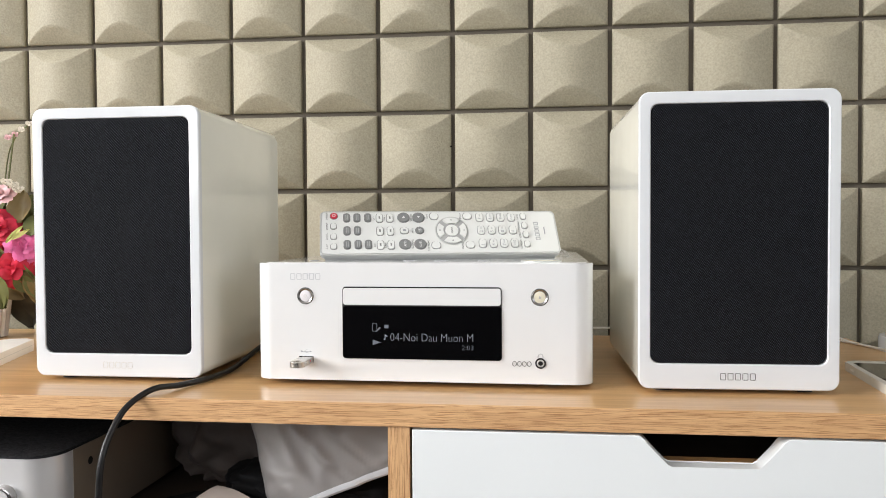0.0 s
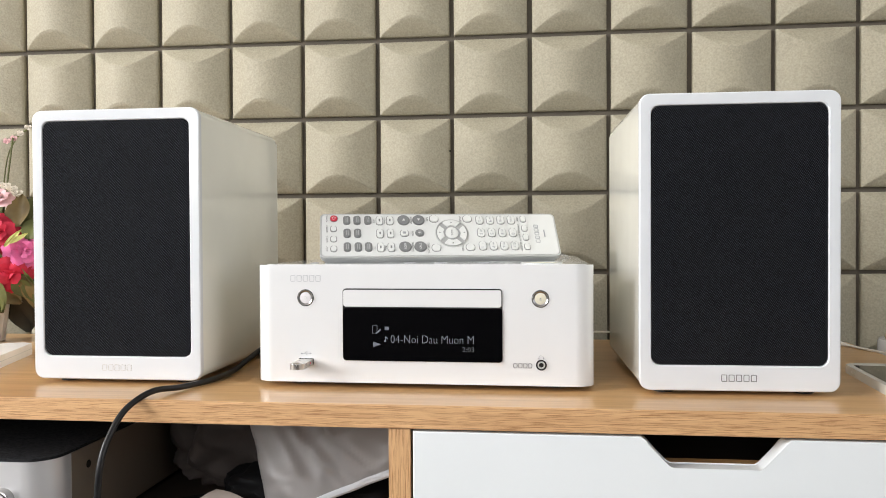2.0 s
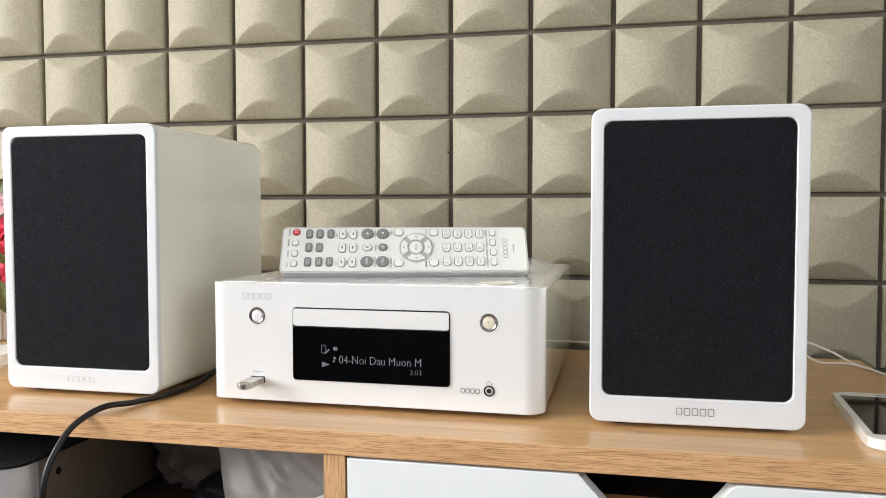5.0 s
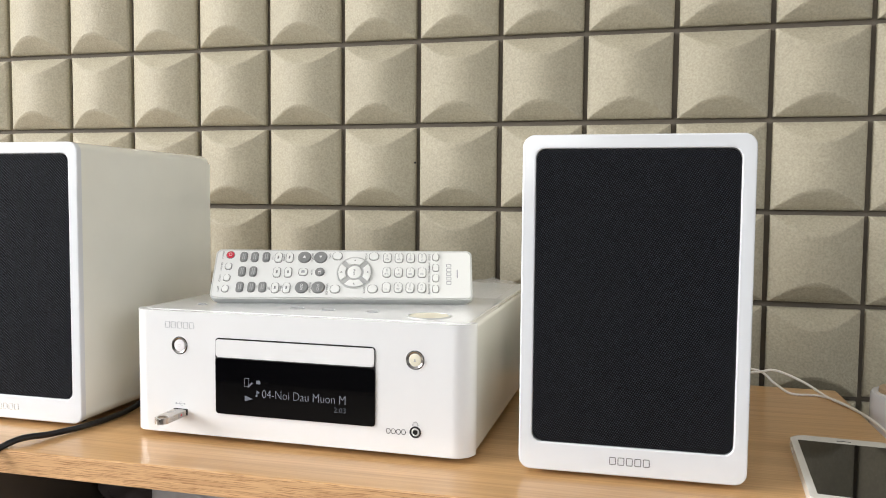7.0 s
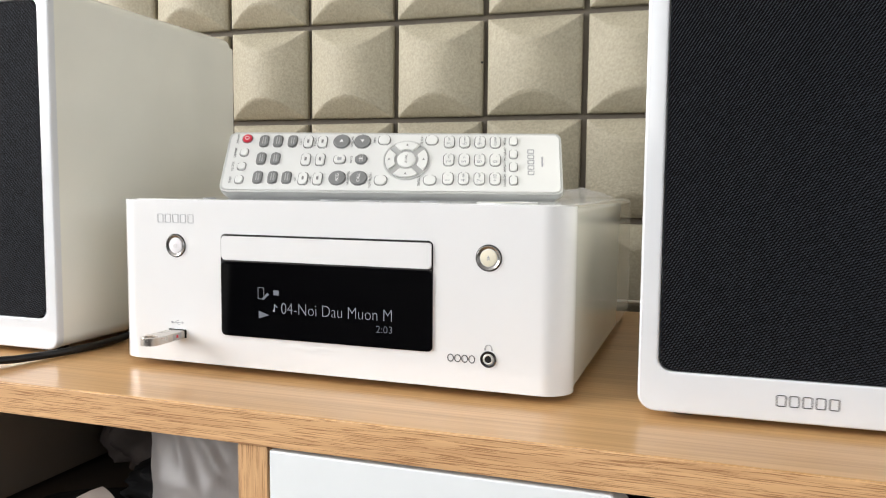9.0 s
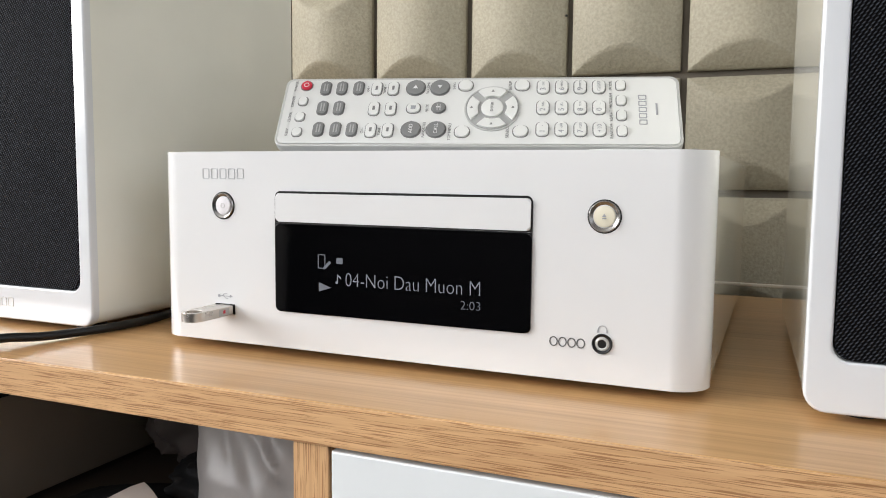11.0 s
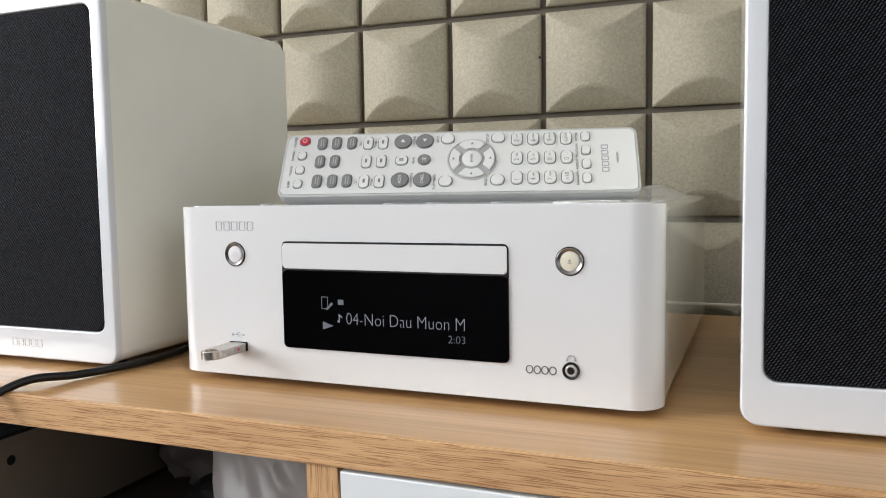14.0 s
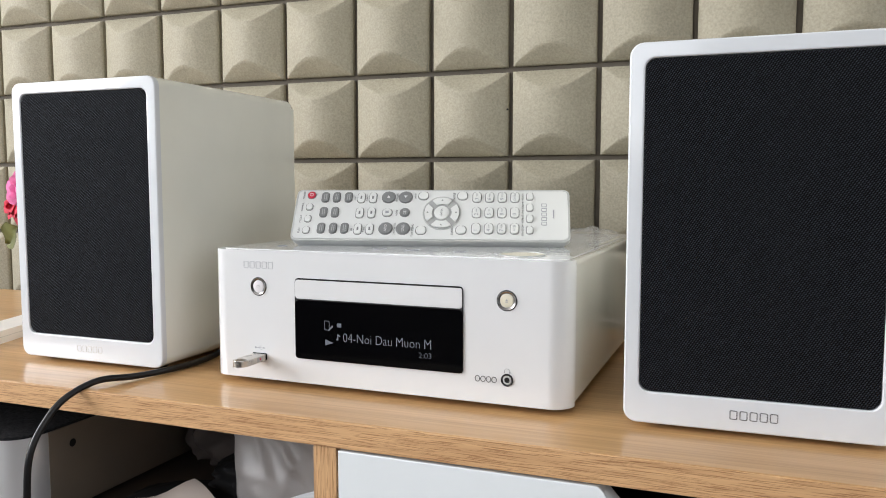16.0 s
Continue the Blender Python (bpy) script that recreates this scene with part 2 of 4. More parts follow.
M_LEAFY = mat("olive_brown_leaf_fabric", (0.17, 0.12, 0.04), 0.6, var=0.4, scale=30)
M_CLEAR = clear_plastic("clear_polybag", 0.33)


# ---- mesh helpers ----
def link(name, bm, material, parent=None, label="", sharp=38):
    bmesh.ops.recalc_face_normals(bm, faces=bm.faces)
    me = bpy.data.meshes.new(name)
    bm.to_mesh(me)
    bm.free()
    me.materials.append(material)
    me.shade_smooth()
    me.set_sharp_from_angle(angle=radians(sharp))
    ob = new(name, me)
    ob.parent = parent
    if sharp < 60:
        wn = ob.modifiers.new("weighted_normal", "WEIGHTED_NORMAL")
        wn.keep_sharp = True
    if label:
        ob["label"] = label
    return ob


def part(name, bm, material, parent, label="", sharp=38):
    return link(name, bm, material, parent, label, sharp)


def thing(name, label, category, m=None, group="", kind=""):
    ob = new(name)
    ob.empty_display_size = 0.02
    if m is not None:
        ob.matrix_world = m
    return tagged(ob, label, category, group, kind)


def rr(w, h, r, cx=0.0, cy=0.0, n=6):
    out = []
    for sx, sy, a0 in ((1, 1, 0), (-1, 1, 90), (-1, -1, 180), (1, -1, 270)):
        for i in range(n + 1):
            a = radians(a0 + 90 * i / n)
            out.append((cx + sx * (w / 2 - r) + r * math.cos(a), cy + sy * (h / 2 - r) + r * math.sin(a)))
    return out


def circle(r, cx=0.0, cy=0.0, n=28):
    return [(cx + r * math.cos(2 * math.pi * i / n), cy + r * math.sin(2 * math.pi * i / n)) for i in range(n)]


def place(p, d, plane):
    return (p[0], d, p[1]) if plane == "xz" else (p[0], p[1], d) if plane == "xy" else (d, p[0], p[1])


def prism(pts, a, b, plane="xz", bev=0.0, seg=3, caps="a", bm=None):
    """pts pushed from depth a to depth b; the rims of the named caps are rounded."""
    own = bmesh.new()
    va = [own.verts.new(place(p, a, plane)) for p in pts]
    vb = [own.verts.new(place(p, b, plane)) for p in pts]
    fa, fb = own.faces.new(va), own.faces.new(vb)
    for i in range(len(pts)):
        j = (i + 1) % len(pts)
        own.faces.new((va[i], va[j], vb[j], vb[i]))
    if bev:
        es = (list(fa.edges) if "a" in caps else []) + (list(fb.edges) if "b" in caps else [])
        bmesh.ops.bevel(own, geom=es, offset=bev, segments=seg, profile=0.5, affect="EDGES")
    if bm is None:
        return own
    me = bpy.data.meshes.new("tmp")
    own.to_mesh(me)
    own.free()
    bm.from_mesh(me)
    bpy.data.meshes.remove(me)
    return bm


def ring(outer, inner, a, b, plane="xz", bev=0.0):
    """A frame between two outlines of equal count."""
    bm = bmesh.new()
    loops = [[bm.verts.new(place(p, d, plane)) for p in q] for q, d in ((outer, a), (inner, a), (inner, b), (outer, b))]
    n = len(outer)
    faces = []
    for k in range(4):
        p, q = loops[k], loops[(k + 1) % 4]
        for i in range(n):
            j = (i + 1) % n
            faces.append(bm.faces.new((p[i], p[j], q[j], q[i])))
    if bev:
        es = {e for f in faces[:n] for e in f.edges if sum(g in faces[:n] for g in e.link_faces) == 1}
        bmesh.ops.bevel(bm, geom=list(es), offset=bev, segments=3, profile=0.5, affect="EDGES")
    return bm


def box(x0, x1, y0, y1, z0, z1, bev=0.0, bm=None):
    pts = [(x0, y0), (x1, y0), (x1, y1), (x0, y1)]
    own = prism(pts, z0, z1, "xy")
    if bev:
        bmesh.ops.bevel(own, geom=list(own.edges), offset=bev, segments=2, profile=0.5, affect="EDGES")
    if bm is None:
        return own
    me = bpy.data.meshes.new("tmp")
    own.to_mesh(me)
    own.free()
    bm.from_mesh(me)
    bpy.data.meshes.remove(me)
    return bm


def lathe(profile, n=32, m=None):
    """(radius, height) turned about z; m places it."""
    bm = bmesh.new()
    rows = []
    for r, z in profile:
        if r < 1e-6:
            rows.append([bm.verts.new((0, 0, z))])
        else:
            rows.append([bm.verts.new((r * math.cos(2 * math.pi * i / n), r * math.sin(2 * math.pi * i / n), z)) for i in range(n)])
    for p, q in zip(rows, rows[1:]):
        for i in range(n):
            j = (i + 1) % n
            vs = [p[i % len(p)], p[j % len(p)], q[j % len(q)], q[i % len(q)]]
            vs = list(dict.fromkeys(vs))
            if len(vs) > 2:
                bm.faces.new(vs)
    if m is not None:
        bmesh.ops.transform(bm, matrix=m, verts=bm.verts)
    return bm


def spline(pts, k=8):
    p = [Vector(q) for q in pts]
    p = [2 * p[0] - p[1]] + p + [2 * p[-1] - p[-2]]
    out = []
    for i in range(1, len(p) - 2):
        for s in range(k):
            t = s / k
            a, b, c, d = p[i - 1:i + 3]
            out.append(0.5 * (2 * b + (c - a) * t + (2 * a - 5 * b + 4 * c - d) * t * t + (3 * b - a - 3 * c + d) * t ** 3))
    return out + [p[-2]]


def tube(pts, r, n=12, k=8):
    q = spline(pts, k)
    bm = bmesh.new()
    rows, up = [], Vector((0.3, 0.2, 1)).normalized()
    for i, c in enumerate(q):
        d = (q[min(i + 1, len(q) - 1)] - q[max(i - 1, 0)]).normalized()
        side = d.cross(up).normalized()
        up = side.cross(d).normalized()
        rows.append([bm.verts.new(c + r * (math.cos(2 * math.pi * j / n) * side + math.sin(2 * math.pi * j / n) * up)) for j in range(n)])
    for a, b in zip(rows, rows[1:]):
        for j in range(n):
            bm.faces.new((a[j], a[(j + 1) % n], b[(j + 1) % n], b[j]))
    bm.faces.new(rows[0]), bm.faces.new(rows[-1])
    return bm


def words(name, text, size, material, parent, m, label="", align="CENTER", stretch=1.0, thin=0.0):
    """Lettering in the built-in font, as a mesh; m: x along the line, y up the letters."""
    cu = bpy.data.curves.new(name, "FONT")
    cu.body, cu.size, cu.align_x, cu.align_y, cu.extrude = text, size, align, "CENTER", 0.00005
    cu.offset = thin
    cu.resolution_u = 3
    tmp = new("tmp", cu)
    bpy.context.view_layer.update()
    me = bpy.data.meshes.new_from_object(tmp.evaluated_get(bpy.context.evaluated_depsgraph_get()))
    bpy.data.objects.remove(tmp)
    me.name = name
    me.transform(m @ Matrix.Diagonal((stretch, 1, 1, 1)))
    me.materials.clear()
    me.materials.append(material)
    ob = new(name, me)
    ob.parent = parent
    if label:
        ob["label"] = label
    return ob


FRONT = pose(0, 0, 0, 90, 0, 0)


def emblem(parent, x, z, y, w, h, material, count=5):
    """A maker's mark as a row of plain outlined shapes, each a part."""
    step = w / count
    t = h * 0.17
    for i in range(count):
        cx, ww = x - w / 2 + step * (i + 0.5), step * 0.78
        part("mark", ring(rr(ww, h, ww * 0.2, cx, z, 4), rr(ww - t, h - t, max(0.0001, ww * 0.2 - t / 2), cx, z, 4), y - 0.0001, y + 0.0003), material, parent)


# ---- room ----
def walled(name, x0, x1, y0, y1, z0, z1, hole=None, material=M_WALL):
    """A wall as slabs round one opening; hole: (u0, u1, z0, z1) along the wall's long side."""
    bm = bmesh.new()
    if hole is None:
        box(x0, x1, y0, y1, z0, z1, bm=bm)
    else:
        u0, u1, h0, h1 = hole
        along_x = x1 - x0 > y1 - y0
        lo, hi = (x0, x1) if along_x else (y0, y1)
        for a, b, c, d in ((lo, u0, z0, z1), (u1, hi, z0, z1), (u0, u1, z0, h0), (u0, u1, h1, z1)):
            box(a, b, y0, y1, c, d, bm=bm) if along_x else box(x0, x1, a, b, c, d, bm=bm)
    return tagged(link(name, bm, material), "plain painted room wall out of view", "wall", kind="structure")


WALL_Y = 0.408
floor = tagged(link("floor", box(-2.3, 2.3, -3.1, 0.55, -0.1, 0.0), M_FLOOR), "grey-brown floor of the room", "floor", kind="structure")
ceiling = tagged(link("ceiling", box(-2.3, 2.3, -3.1, 0.55, 2.6, 2.7), M_WALL), "plain white painted ceiling", "ceiling", kind="structure")
wall_north = tagged(link("wall_north", box(-2.3, 2.3, WALL_Y, 0.55, 0.0, 2.6), M_GROOVE),
                    "wall covered in square padded beige foam tiles", "wall", kind="structure")
walled("wall_west", -2.3, -2.2, -3.1, WALL_Y, 0.0, 2.6, (-2.1, -0.2, 1.0, 2.3))
walled("wall_east", 2.2, 2.3, -3.1, WALL_Y, 0.0, 2.6, (-2.3, -0.4, 1.0, 2.3))
# Added behind the camera; its dark colour keeps reflections black.
walled("wall_south", -2.2, 2.2, -3.1, -3.0, 0.0, 2.6, (-1.7, 0.2, 1.0, 2.3), M_SOUTH)
# The third frame is made up to house the fill lamp on the right.
for nm, o, i, a, b, pl in (("window_1", rr(1.9, 1.3, 0.002, -1.15, 1.65), rr(1.8, 1.2, 0.002, -1.15, 1.65), -2.26, -2.2, "yz"),
                           ("window_2", rr(1.9, 1.3, 0.002, -0.75, 1.65), rr(1.8, 1.2, 0.002, -0.75, 1.65), -3.06, -3.0, "xz"),
                           ("fill_window", rr(1.9, 1.3, 0.002, -1.35, 1.65), rr(1.8, 1.2, 0.002, -1.35, 1.65), 2.2, 2.26, "yz")):
    tagged(link(nm, ring(o, i, a, b, pl), M_WALL), "white window frame in the room wall, out of view", "window", kind="structure")

# ---- desk ----
DZ, DT, DF, DBACK = 0.75, 0.018, -0.062, 0.328
DL, DR = -0.80, 0.461
desk = thing("desk", "light oak laminate desk with white drawer and open shelf", "desk")
part("desktop", box(DL, DR, DF + 0.0012, DBACK, DZ - DT, DZ, 0.0006), M_DESK, desk, "oak laminate top")
part("edge_band", box(DL, DR, DF, DF + 0.0012, DZ - DT + 0.0002, DZ - 0.0004, 0.0004), M_EDGE, desk, "oak front edging strip")
part("upright", box(-0.0164, 0.0004, -0.0605, 0.313, 0.0, DZ - DT - 0.0003, 0.0004), M_POST, desk, "oak upright panel")
part("upright", box(DR - 0.018, DR - 0.001, -0.0605, 0.313, 0.0, DZ - DT - 0.0003, 0.0004), M_POST, desk)
part("upright", box(DL + 0.001, DL + 0.018, -0.0605, 0.313, 0.0, DZ - DT - 0.0003, 0.0004), M_POST, desk)
# Back and shelf take the darkened colour that stands for shade.
part("back_panel", box(DL + 0.018, DR - 0.018, 0.3135, 0.319, 0.45, DZ - DT - 0.0005), M_SHADEIN, desk)
part("shelf", box(DL + 0.0185, -0.0168, -0.055, 0.313, 0.598, 0.614, 0.0004), M_SHADEIN, desk, "open shelf board under the top")

drawer = thing("drawer", "white drawer with a notched finger pull", "drawer")
zt, zb = 0.7303, 0.52
outline = [(0.0024, zb), (0.4405, zb), (0.4405, zt), (0.2762, zt), (0.2717, 0.7268), (0.2585, 0.7095), (0.2550, 0.7072), (0.1940, 0.7072), (0.1905, 0.7090),
           (0.1757, 0.7268), (0.1712, zt), (0.0024, zt)]
part("front", prism(outline, -0.0615, -0.0455, "xz", 0.0009, 3, "ab"), M_DRAWER, drawer, "white drawer front with a trapezoid notch")
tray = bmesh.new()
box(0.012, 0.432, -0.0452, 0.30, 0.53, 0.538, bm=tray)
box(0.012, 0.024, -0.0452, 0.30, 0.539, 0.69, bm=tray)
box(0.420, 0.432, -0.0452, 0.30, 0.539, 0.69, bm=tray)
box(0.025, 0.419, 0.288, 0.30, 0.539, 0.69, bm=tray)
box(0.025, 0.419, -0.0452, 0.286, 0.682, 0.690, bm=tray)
part("drawer_box", tray, M_SHADEIN, drawer)
part("inner_rail", box(0.026, 0.418, -0.0450, -0.026, 0.6905, 0.7058, 0.0005), M_DESK, drawer, "brown rail behind the notch")


# ---- loudspeakers ----
def loudspeaker(m, label, mark):
    sp = thing("loudspeaker", label, "loudspeaker", m, "pair of loudspeakers")
    w, h, d = 0.1545, 0.2368, 0.205
    z0 = 0.0035
    outer = rr(w, h, 0.0085, 0, z0 + h / 2)
    inner = rr(0.1355, 0.2065, 0.0062, 0, z0 + 0.0205 + 0.2065 / 2)
    part("baffle", ring(outer, inner, 0.0, 0.0050, "xz", 0.0013), M_FRAME, sp, "white front frame with rounded corners")
    part("cabinet", prism(rr(w - 0.0008, h - 0.0008, 0.0082, 0, z0 + h / 2), 0.0052, d, "xz", 0.0055, 4, "b"), M_CREAM, sp, "glossy ivory cabinet")
    gr = prism(rr(0.1345, 0.2055, 0.0058, 0, z0 + 0.0205 + 0.2065 / 2), 0.0006, 0.0050, "xz", 0.0016, 3, "a")
    part("grille", gr, M_CLOTH, sp, "black woven cloth grille")
    for x in (-0.055, 0.055):
        for y in (0.02, 0.18):
            part("foot", lathe([(0, 0), (0.0085, 0), (0.0085, 0.0036), (0, 0.0036)], 16, pose(x, y, 0)), M_RUBBER, sp)
    emblem(sp, 0.0, z0 + 0.0105, -0.0001, 0.0285, 0.0056, mark)
    return sp


loudspeaker(pose(-0.2695, 0.001, DZ, 0, 0, 0.0), "white bookshelf loudspeaker with black cloth grille beside the cord", M_LOGOF)
loudspeaker(pose(0.2546, -0.0035, DZ, 0, 0, 1.2), "white bookshelf loudspeaker with black cloth grille beside the phone", M_LOGOD)

# ---- compact receiver ----
rec = thing("cd_receiver", "glossy white compact disc receiver with black display", "stereo receiver", pose(0, 0, DZ, 0, 0, -0.65))
UW, UD, UZ0, UZ1 = 0.2868, 0.304, 0.0045, 0.1037
SEAM = 0.0162
front_print = [(UW / 2, SEAM)] + [(-sx * p, q) for sx, p, q in
               [(-1, UW / 2 - 0.0155 + 0.0155 * math.cos(radians(a)), 0.0155 - 0.0155 * math.sin(radians(a))) for a in range(0, 91, 9)]
               + [(1, UW / 2 - 0.0155 + 0.0155 * math.cos(radians(a)), 0.0155 - 0.0155 * math.sin(radians(a))) for a in range(90, -1, -9)]] + [(-UW / 2, SEAM)]


def receiver_shell(pts, lip):
    """A slab between foot and top whose rims are rounded, but for those that lie along the seam."""
    bm = prism(pts, UZ1, UZ0, "xy")
    rims = [e for e in bm.edges if abs(e.verts[0].co.z - e.verts[1].co.z) < 1e-6 and not all(abs(v.co.y - lip) < 1e-6 for v in e.verts)]
    bmesh.ops.bevel(bm, geom=rims, offset=0.0038, segments=5, profile=0.5, affect="EDGES")
    return bm


shell_parts = [part("front_panel", receiver_shell(front_print, SEAM), M_WHITE, rec, "glossy white front with rounded corners"),
               part("cover", receiver_shell([(-UW / 2, SEAM + 0.0001), (UW / 2, SEAM + 0.0001)] + [(UW / 2, UD), (-UW / 2, UD)], SEAM + 0.0001), M_CASE, rec, "glossy ivory cover"),
               part("top_plate", prism(rr(UW - 0.011, UD - 0.013, 0.011, 0, UD / 2), UZ1 + 0.0004, UZ1 - 0.001, "xy", 0.0003, 2, "a"), M_WHITE, rec, "glossy white top plate")]
for ob in shell_parts:
    ob.location.x = -0.0008
for x, y in ((-0.11, 0.03), (0.11, 0.03), (-0.11, 0.27), (0.11, 0.27)):
    part("foot", lathe([(0, 0), (0.012, 0), (0.012, 0.0046), (0, 0.0046)], 20, pose(x, y, 0)), M_RUBBER, rec)
B = DZ
part("bezel", prism(rr(0.1345, 0.0608, 0.0030, 0.0006, 0.8037 - B), -0.0004, 0.004, "xz", 0.0003, 2, "a"), M_DARK, rec, "dark slot round tray and display")
part("disc_tray", prism(rr(0.1331, 0.0142, 0.0016, 0.0006, 0.8259 - B), -0.0012, 0.002, "xz", 0.0010, 3, "a"), M_WHITE, rec, "white disc tray door")
part("tray_lip", box(-0.0660, 0.0676, -0.0007, 0.001, 0.8180 - B, 0.8183 - B), M_CHROME, rec)
disp = part("display", prism(rr(0.1342, 0.0442, 0.0024, 0.0008, 0.7956 - B), -0.0010, 0.002, "xz", 0.0003, 2, "a"), M_GLASS, rec, "black glass display with pale text")
DY = -0.00115
words("readout", "04-Noi Dau Muon M", 0.0098, M_PIX, disp, pose(-0.0258, DY, 0.7915 - B) @ FRONT, "pale blue lettering", "LEFT", 0.85, -0.00018)
words("readout", "2:03", 0.0058, M_PIXD, disp, pose(0.0450, DY, 0.7836 - B) @ FRONT, "", "RIGHT", 1.05, -0.0001)
part("play_mark", prism([(-0.0405, 0.7850 - B), (-0.0335, 0.7873 - B), (-0.0405, 0.7896 - B)], DY, DY + 0.0001), M_PIXD, disp)
part("note_mark", prism([(-0.0310, 0.7895 - B), (-0.0296, 0.7895 - B), (-0.0296, 0.7930 - B), (-0.0280, 0.7918 - B), (-0.0280, 0.7928 - B), (-0.0302, 0.7943 - B), (-0.0302, 0.7908 - B), (-0.0310, 0.7905 - B)], DY, DY + 0.0001), M_PIX, disp)
part("source_mark", ring(rr(0.0042, 0.0070, 0.0003, -0.0389, 0.8000 - B), rr(0.0034, 0.0062, 0.0003, -0.0389, 0.8000 - B), DY, DY + 0.0001), M_PIXD, disp)
part("source_mark", prism([(-0.0385, 0.7965 - B), (-0.0370, 0.7962 - B), (-0.0335, 0.7995 - B), (-0.0345, 0.8005 - B)], DY - 0.0001, DY), M_PIXD, disp)
part("status_mark", box(-0.0305, -0.0270, DY, DY + 0.0001, 0.7993 - B, 0.8022 - B), M_PIXD, disp)

TOFRONT = pose(0, 0, 0, 90, 0, 0)
for nm, x, cap in (("power_button", -0.099, M_LED), ("eject_button", 0.099, M_EJECT)):
    mm = pose(x, 0.0, 0.826 - B) @ TOFRONT
    btn = part(nm, lathe([(0.0067, -0.001), (0.0067, 0.0004), (0.0063, 0.0009), (0.0049, 0.0001), (0.0048, -0.001)], 40, mm), M_RING, rec, "round button with chrome ring")
    part("gap", lathe([(0.0072, -0.001), (0.0072, 0.0001), (0.0066, 0.0001), (0.0066, -0.001)], 40, mm), M_DARK, btn)
    part("cap", lathe([(0, 0.0006), (0.0042, 0.0006), (0.0046, 0.0003), (0.0047, -0.0012), (0, -0.0012)], 40, mm), cap, btn)
    if x > 0:
        part("eject_mark", prism([(x - 0.0009, 0.8258 - B), (x + 0.0009, 0.8258 - B), (x, 0.8272 - B)], -0.0008, -0.0005), M_LOGO, btn)
        part("eject_mark", box(x - 0.0009, x + 0.0009, -0.0008, -0.0005, 0.8249 - B, 0.8254 - B), M_LOGO, btn)
    else:
        part("power_mark", ring(circle(0.0013, x, 0.826 - B), circle(0.0010, x, 0.826 - B), -0.0008, -0.0005), M_LOGOF, btn)
mm = pose(0.0995, 0.0, 0.7718 - B) @ TOFRONT
jack = part("headphone_jack", lathe([(0.0044, -0.001), (0.0044, 0.0005), (0.0040, 0.0009), (0.0032, 0.0006), (0.0030, -0.001)], 32, mm), M_RUBBER, rec, "black headphone socket")
part("contact", lathe([(0.0029, -0.001), (0.0029, 0.0003), (0.0023, 0.0006), (0.0019, 0.0005), (0.0018, -0.001)], 28, mm), M_RIM, jack)
part("bore", lathe([(0, 0.0004), (0.0019, 0.0004), (0.0019, -0.001), (0, -0.001)], 24, mm), M_DARK, jack)
arc = [(0.0995 + 0.0019 * math.cos(radians(a)), -0.0002, 0.7777 - B + 0.0019 * math.sin(radians(a))) for a in range(0, 181, 30)]
part("headphone_mark", tube(arc, 0.00018, 6, 3), M_LOGO, rec)
part("headphone_mark", box(0.0972, 0.0979, -0.0002, 0.0003, 0.7765 - B, 0.7778 - B), M_LOGO, rec)
part("headphone_mark", box(0.1011, 0.1018, -0.0002, 0.0003, 0.7765 - B, 0.7778 - B), M_LOGO, rec)
emblem(rec, -0.0990, 0.8425 - B, -0.0001, 0.0275, 0.0055, M_LOGOU)
for i in range(4):
    cx = 0.0783 + 0.0040 * i
    part("mark", ring([(cx + 0.0019 * math.cos(math.pi * k / 10), 0.7711 - B + 0.0022 * math.sin(math.pi * k / 10)) for k in range(20)],
                      [(cx + 0.0014 * math.cos(math.pi * k / 10), 0.7711 - B + 0.0017 * math.sin(math.pi * k / 10)) for k in range(20)], -0.0002, 0.0003), M_LOGOD, rec)
part("usb_port", box(-0.1050, -0.0924, -0.0004, 0.002, 0.7693 - B, 0.7745 - B), M_DARK, rec, "dark port opening")
part("usb_mark", box(-0.1022, -0.0955, -0.0002, 0.0003, 0.7784 - B, 0.7787 - B), M_LOGO, rec)
part("usb_mark", prism([(-0.0955, 0.7778 - B), (-0.0940, 0.77855 - B), (-0.0955, 0.7793 - B)], -0.0002, 0.0003), M_LOGO, rec)
part("usb_mark", prism(circle(0.0008, -0.1026, 0.77855 - B, 12), -0.0002, 0.0003), M_LOGO, rec)
part("usb_mark", tube([(-0.1005, -0.0001, 0.77855 - B), (-0.0992, -0.0001, 0.7797 - B), (-0.0975, -0.0001, 0.7799 - B)], 0.00016, 6, 3), M_LOGO, rec)
part("usb_mark", tube([(-0.0995, -0.0001, 0.77855 - B), (-0.0982, -0.0001, 0.7774 - B), (-0.0968, -0.0001, 0.7772 - B)], 0.00016, 6, 3), M_LOGO, rec)
for x, y, r in ((-0.103, 0.040, 0.0042), (-0.016, 0.042, 0.0058), (0.012, 0.041, 0.0058), (0.050, 0.042, 0.0052)):
    part("touch_key", lathe([(r, 0.0), (r, 0.0005), (r - 0.0007, 0.0005), (r - 0.0007, 0.0)], 32, pose(x, y, UZ1 + 0.0003)), M_LOGO, rec)
vk = part("volume_key", lathe([(0.0175, 0.0), (0.0175, 0.0006), (0.0160, 0.0009), (0.0156, 0.0)], 48, pose(0.1, 0.034, UZ1 + 0.0003)), M_RIM, rec, "silver ring on the top")
part("cap", lathe([(0, 0.0005), (0.0154, 0.0005), (0.0154, 0.0), (0, 0.0)], 40, pose(0.1, 0.034, UZ1 + 0.0003)), M_EJECT, vk)

